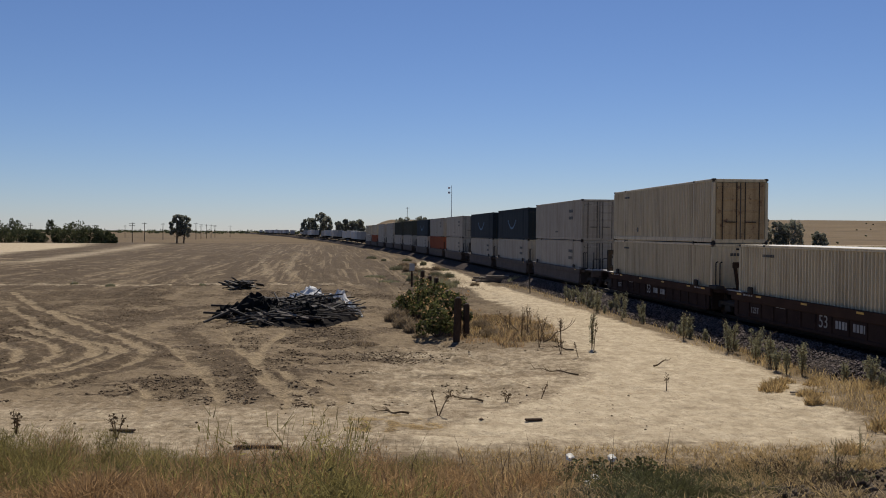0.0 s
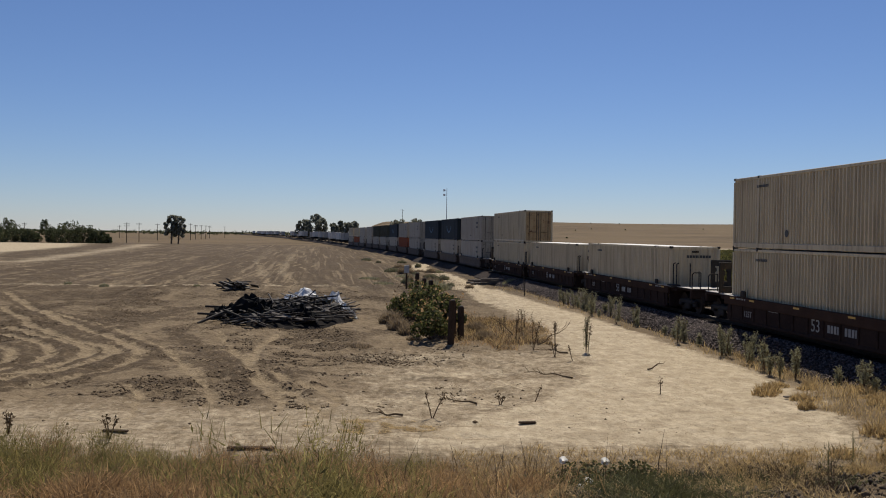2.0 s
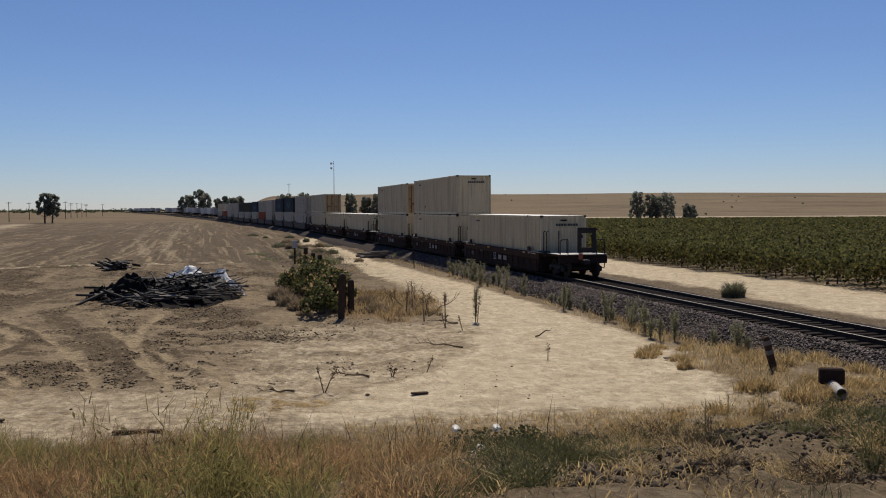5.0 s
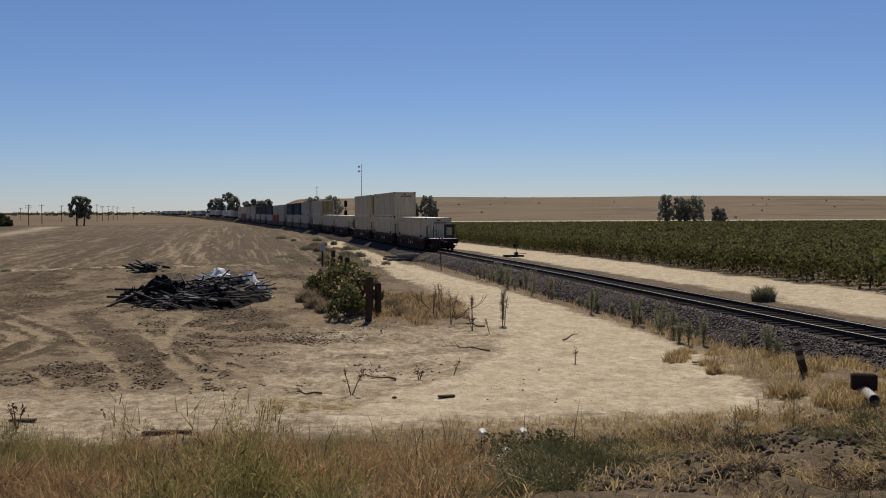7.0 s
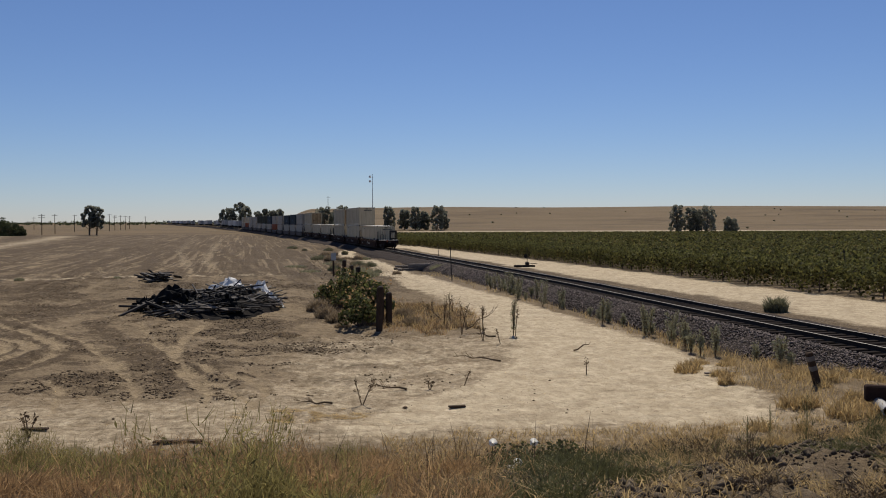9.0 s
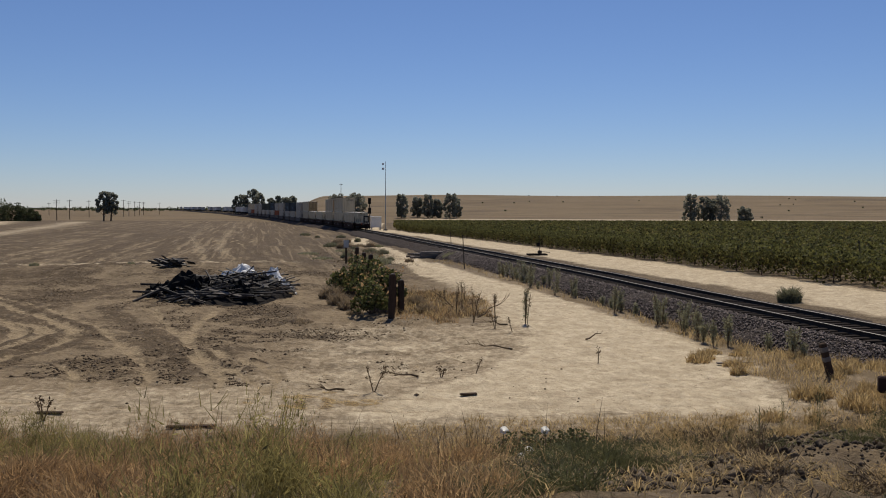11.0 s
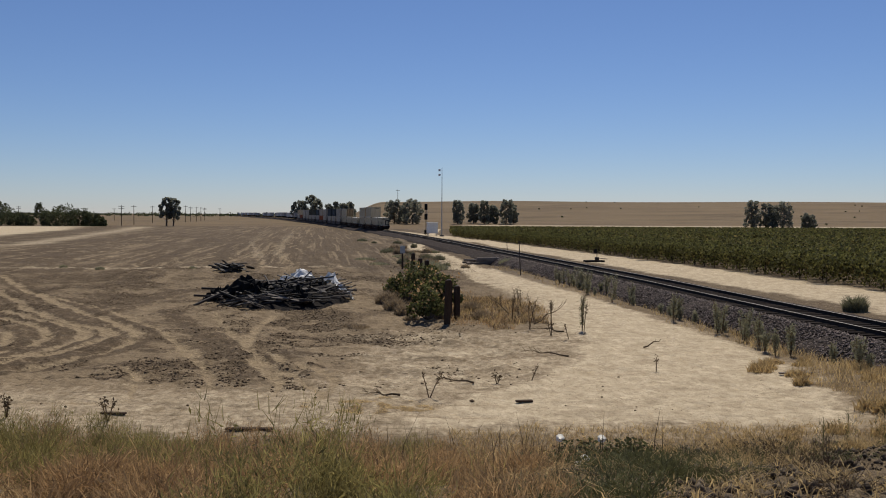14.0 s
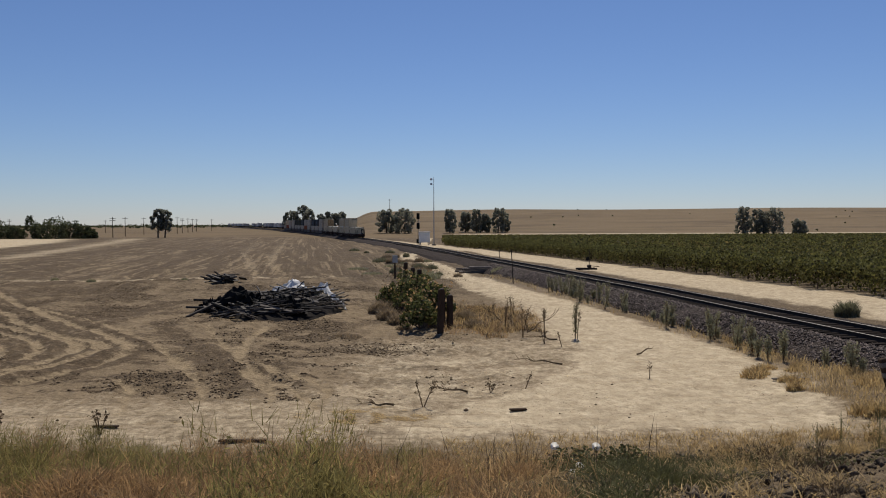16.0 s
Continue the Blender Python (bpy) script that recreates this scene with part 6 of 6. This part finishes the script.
meadow("toe_straw", 26000, (0.0, 13, 13.2, 19.2), (0.06, 0.26), 0.007, "straw", 77, "golden dry straw along the foot of the road bank", lambda x, y: bank(x, y - 0.9) & (y > 14.0 + 0.12 * x + 0.8 * smooth_noise(x / 1.1, y / 0.9, 79)), (0.5, 1.15), 0.25)
bank_bushes("low_green_bushes", 230, (0.4, 10, 4.3, 12.6), "bank_leaf", 177, "low dull green weeds on the road bank", (0.12, 0.36), lambda x, y: bank(x, y + 1.5) and smooth_noise(x / 1.1, y / 1.4, 78) > 0.1, 0.02, 600)
bank_bushes("low_brown_bushes", 60, (0.0, 12, 4.0, 16.5), "stalk", 179, "low dull brown dead weeds on the road bank", (0.08, 0.28), lambda x, y: bank(x, y + 0.6), 0.017, 420)
bank_bushes("tall_green_spikes", 16, (-1.5, 6.5, 10.0, 14.5), "bank_leaf", 181, "single tall green weed spikes on the road bank", (0.5, 0.85), lambda x, y: bank(x, y + 1.0), 0.02, 160)
meadow("green_bank_grass", 9000, (-12, 0.5, 7.5, 15.0), (0.18, 0.62), 0.0035, "green_grass", 71, "tall drying green grass on the road bank", lambda x, y: bank(x, y + 1.6) & (drift(x, y) > 0.1), (0.3, 0.9))
meadow("red_bank_grass", 11000, (-12, 2.0, 7.5, 15.8), (0.15, 0.66), 0.0035, "red_grass", 73, "reddish-brown seeding grass on the road bank", lambda x, y: bank(x, y + 1.0) & (drift(x, y) < 0.5), (0.3, 0.9))
meadow("straw_bank_grass", 90000, (-10, 12, 4.5, 18.6), (0.04, 0.22), 0.0055, "straw", 75, "short dry straw on the road bank", lambda x, y: bank(x, y) & (fractal(x / 0.9, y / 1.1, 76) > -0.1 + 0.75 * step(1.5, 3.5, x) * step(15.5, 13.5, y - 0.12 * x)), (0.5, 1.15), 0.22)
meadow("thin_bank_stalks", 420, (-11, 3, 10, 16.2), (0.45, 0.95), 0.006, "stalk", 85, "thin dark dead stalks standing above the weeds", lambda x, y: bank(x, y + 0.6), (0.1, 0.35), 0.3)
meadow("lane_edge_straw", 26000, (5, 13, 17, 34), (0.08, 0.36), 0.007, "straw", 79, "golden dry grass along the ballast edge", lambda x, y: ((across(x, y) > -4.2 - 1.8 * step(27, 22, y)) & (across(x, y) < -3.0)), (0.3, 0.9), 0.3)
meadow("fence_straw", 9000, (-1.0, 4.2, 34.5, 52), (0.08, 0.40), 0.009, "straw", 81, "dry straw round the old fence posts", lambda x, y: np.hypot((x - 1.9 + 0.05 * (y - 42)) / 1.9, (y - 42.5) / 8.0) < 1.0 + 0.3 * smooth_noise(x, y, 82), (0.3, 1.0), 0.35)
meadow("fence_stalks", 14000, (-1.0, 4.2, 34.5, 52), (0.06, 0.30), 0.009, "stalk", 84, "dull brown dead grass round the old fence posts", lambda x, y: np.hypot((x - 1.9 + 0.05 * (y - 42)) / 1.9, (y - 42.5) / 8.0) < 1.0 + 0.3 * smooth_noise(x, y, 82), (0.3, 1.0), 0.35)
meadow("fence_russet", 22000, (-3.0, 4.4, 33.5, 54), (0.05, 0.34), 0.007, "red_grass", 86, "russet dead weeds round the old fence posts", lambda x, y: np.hypot((x - 1.3 + 0.05 * (y - 42)) / 2.7, (y - 43) / 9.0) < 0.95 + 0.35 * smooth_noise(x, y, 82), (0.4, 1.15), 0.35)
meadow("field_stubble", 9000, (-8, 2, 70, 120), (0.05, 0.22), 0.014, "stalk", 83, "dry grass strip between field and lane", lambda x, y: (across(x, y) < -6) & (across(x, y) > -15), (0.7, 1.2), 0.6)


meadow("far_lane_edge_straw", 12000, (-2, 10, 33, 80), (0.08, 0.34), 0.013, "straw", 87, "golden dry grass along the far ballast edge", lambda x, y: (across(x, y) > -4.3 + 0.4 * smooth_noise(x, y / 2, 88)) & (across(x, y) < -3.1), (0.3, 0.9), 0.4)
meadow("sand_litter", 5200, (-3, 11.5, 17.5, 48), (0.05, 0.22), 0.008, "stalk", 89, "scattered dry twigs and straw on the sandy lane", lambda x, y: (across(x, y) < -3.2) & (fractal(x / 1.4, y / 1.0, 90) > 0.05), (1.15, 1.3), 0.3, 0.12)
meadow("pale_sand_litter", 3800, (-9, 11.5, 17.0, 40), (0.05, 0.22), 0.007, "straw", 91, "scattered bleached straw on the dirt road", lambda x, y: (across(x, y) < -3.2) & (fractal(x / 1.4, y / 0.9, 92) > 0.0), (1.15, 1.3), 0.3, 0.12)
meadow("field_litter", 15000, (-26, 2, 22, 66), (0.05, 0.26), 0.009, "stalk", 93, "dead roots and stalks strewn over the tilled field", lambda x, y: (fractal(x / 2.6, y / 3.2, 141, 5) > -0.25) & (ruts(x, y) < 0.3), (1.0, 1.3), 0.4, 0.12)


meadow("straw_spill", 18000, (-4.2, 0.2, 18.6, 21.6), (0.05, 0.2), 0.007, "straw", 94, "thin spill of pale straw on the dirt road", lambda x, y: np.hypot((x + 1.9) / 1.5, (y - 20.4) / 0.75) < 0.9 + 0.4 * smooth_noise(x / 0.5, y / 0.4, 95), (1.1, 1.3), 0.3, 0.12)


def build_flowers():
    for i, (px, py, d) in enumerate(((1.68, 14.0, 0.46), (2.32, 14.0, 0.38), (1.9, 12.9, 0.22), (1.75, 12.5, 0.2))):
        z = float(land(px, py))
        f = empty("white_flower", Matrix.Translation((px, py, z)), label="wide white trumpet flower above dark green leaves", category="flower", group="flowers on the bank")
        part("stem", Shape().rod((0, 0, -0.05), (0.02, 0, d), 0.008, 0.006, 6), M["shrub_leaf"], f)
        sh = Shape()
        rows = []
        for r, h in ((0.012, 0.0), (0.022, 0.05), (0.066, 0.07)):
            rows.append([((r * (1 + 0.12 * math.cos(5 * a))) * math.cos(a) + 0.02, -h * 0.8 + 0.5 * r * math.sin(a), d + 0.5 * h + 0.85 * r * math.sin(a)) for a in np.linspace(0, 6.2832, 21)])
        sh.grid(rows)
        part("trumpet", sh, M["petal"], f, smooth=True)
    g = np.random.default_rng(91)
    for i in range(5):
        x, y = 2.05 + 0.45 * g.normal(), 13.4 + 0.5 * g.normal()
        b = empty("flowering_weed", Matrix.Translation((x, y, float(land(x, y)))), label="dark green leafy weed bearing white flowers", category="weed", group="leafy weeds on the bank")
        p = ball(420, g, 0.1) * np.array([0.5, 0.45, 0.30]) + np.array([0, 0, 0.16])
        p[:, 2] = np.abs(p[:, 2])
        tagged(part("leaf_mass", quick_mesh("leaf_mass", *leaf_quads(p, 0.034, 0.3, g, 0.6), M["bank_leaf"]), None, b), kind="stuff")
        st = Shape()
        for k in range(5):
            q = p[k * 20]
            st.rod((0, 0, -0.03), q, 0.008, 0.005, 5)
        tagged(part("stem_mass", st, M["stalk"], b), kind="stuff")


build_flowers()


def build_boards():
    for x, y, w, r in ((-4.0, 17.9, 0.95, 1), (-7.2, 19.2, 0.55, -2), (9.3, 24.2, 1.1, 6), (1.7, 20.8, 0.4, 10)):
        b = empty("loose_board", Matrix.Translation((x, y, float(land(x, y)) + 0.015)) @ pose(0, 0, 0, 0, 0, r), label="weathered loose board lying on the dirt", category="board", group="boards on the ground")
        part("plank", Shape().box((0, 0, 0.02), (w, 0.12, 0.04), c=0.008), M["pale_timber"] if x > 8 else M["post"], b)
        part("splinter", Shape().box((w * 0.1, 0.09, 0.015), (w * 0.7, 0.04, 0.03), c=0.006), M["post"], b)


build_boards()


def build_clods():
    g = np.random.default_rng(95)
    n = 130000
    y = 20 + 50 * g.random(n) ** 1.6
    x = -24 + 29 * g.random(n)
    dense = smooth_noise(x / 1.7, y / 2.4, 31) + 0.6 * smooth_noise(x / 7, y / 9, 33) + 0.5 * smooth_noise(x / 0.8, y / 0.8, 96)
    m = (dense < 0.15) & (ruts(x, y) < 0.3) & (x < -0.5 + 1.0 * g.normal(size=n)) & (y > 22)
    m &= fractal(x / 2.6, y / 3.2, 141, 5) + 0.5 * fractal(x / 4.5, (y + 0.06 * x) / 0.55, 131) > -0.1
    m |= g.random(n) < 0.004
    x, y = x[m], y[m]
    n = len(x)
    corners = np.array([(1, 0, 0), (-1, 0, 0), (0, 1, 0), (0, -1, 0), (0, 0, 1), (0, 0, -1)], float)
    size = 0.010 + 0.042 * g.random((n, 1, 1)) ** 4
    v = corners[None] * size * (0.6 + 0.9 * g.random((n, 6, 3)))
    v[..., 2] *= 0.7
    tri = np.array([(0, 2, 4), (2, 1, 4), (1, 3, 4), (3, 0, 4), (2, 0, 5), (1, 2, 5), (3, 1, 5), (0, 3, 5)])
    f = (tri[None] + 6 * np.arange(n)[:, None, None]).reshape(-1, 3)
    c = np.stack([x, y, land(x, y) + 0.01], -1)
    tagged(new("soil_clods", quick_mesh("soil_clods", (v + c[:, None]).reshape(-1, 3), f, M["clod"])), "loose dark clods of dry soil", "clods", kind="stuff")


build_clods()


def build_bank_clods():
    """Grey earth lumps on the bank beside the crossing."""
    g = np.random.default_rng(97)
    n = 34000
    x, y = 0.5 + 11 * g.random(n), 6 + 11.5 * g.random(n)
    m = bank(x, y + 0.5) & (fractal(x / 1.2, y / 1.2, 98) > -0.3)
    x, y = x[m], y[m]
    n = len(x)
    corners = np.array([(1, 0, 0), (-1, 0, 0), (0, 1, 0), (0, -1, 0), (0, 0, 1), (0, 0, -1)], float)
    v = corners[None] * (0.010 + 0.042 * g.random((n, 1, 1)) ** 4) * (0.6 + 0.9 * g.random((n, 6, 3)))
    tri = np.array([(0, 2, 4), (2, 1, 4), (1, 3, 4), (3, 0, 4), (2, 0, 5), (1, 2, 5), (3, 1, 5), (0, 3, 5)])
    f = (tri[None] + 6 * np.arange(n)[:, None, None]).reshape(-1, 3)
    c = np.stack([x, y, land(x, y) + 0.01], -1)
    tagged(new("bank_clods", quick_mesh("bank_clods", (v + c[:, None]).reshape(-1, 3), f, M["bank_clod"])), "grey earth lumps and stones on the road bank", "clods", kind="stuff")


def build_hill_scrub():
    g = np.random.default_rng(99)
    n = 30
    y = 420 + 380 * g.random(n)
    x = y * (-0.02 + 0.6 * g.random(n))
    pts = [np.array([x[i], y[i], float(land(x[i], y[i])) + 0.5]) + ball(30, g) * np.array([1.1, 1.1, 0.6]) * (0.25 + 0.35 * g.random()) for i in range(n)]
    tagged(new("hill_scrub", quick_mesh("hill_scrub", *leaf_quads(np.concatenate(pts), 0.35, 0, g), M["shrub_leaf"])), "scattered dark scrub on the straw-coloured hill", "scrub", kind="stuff")


build_bank_clods()
build_hill_scrub()

motions()
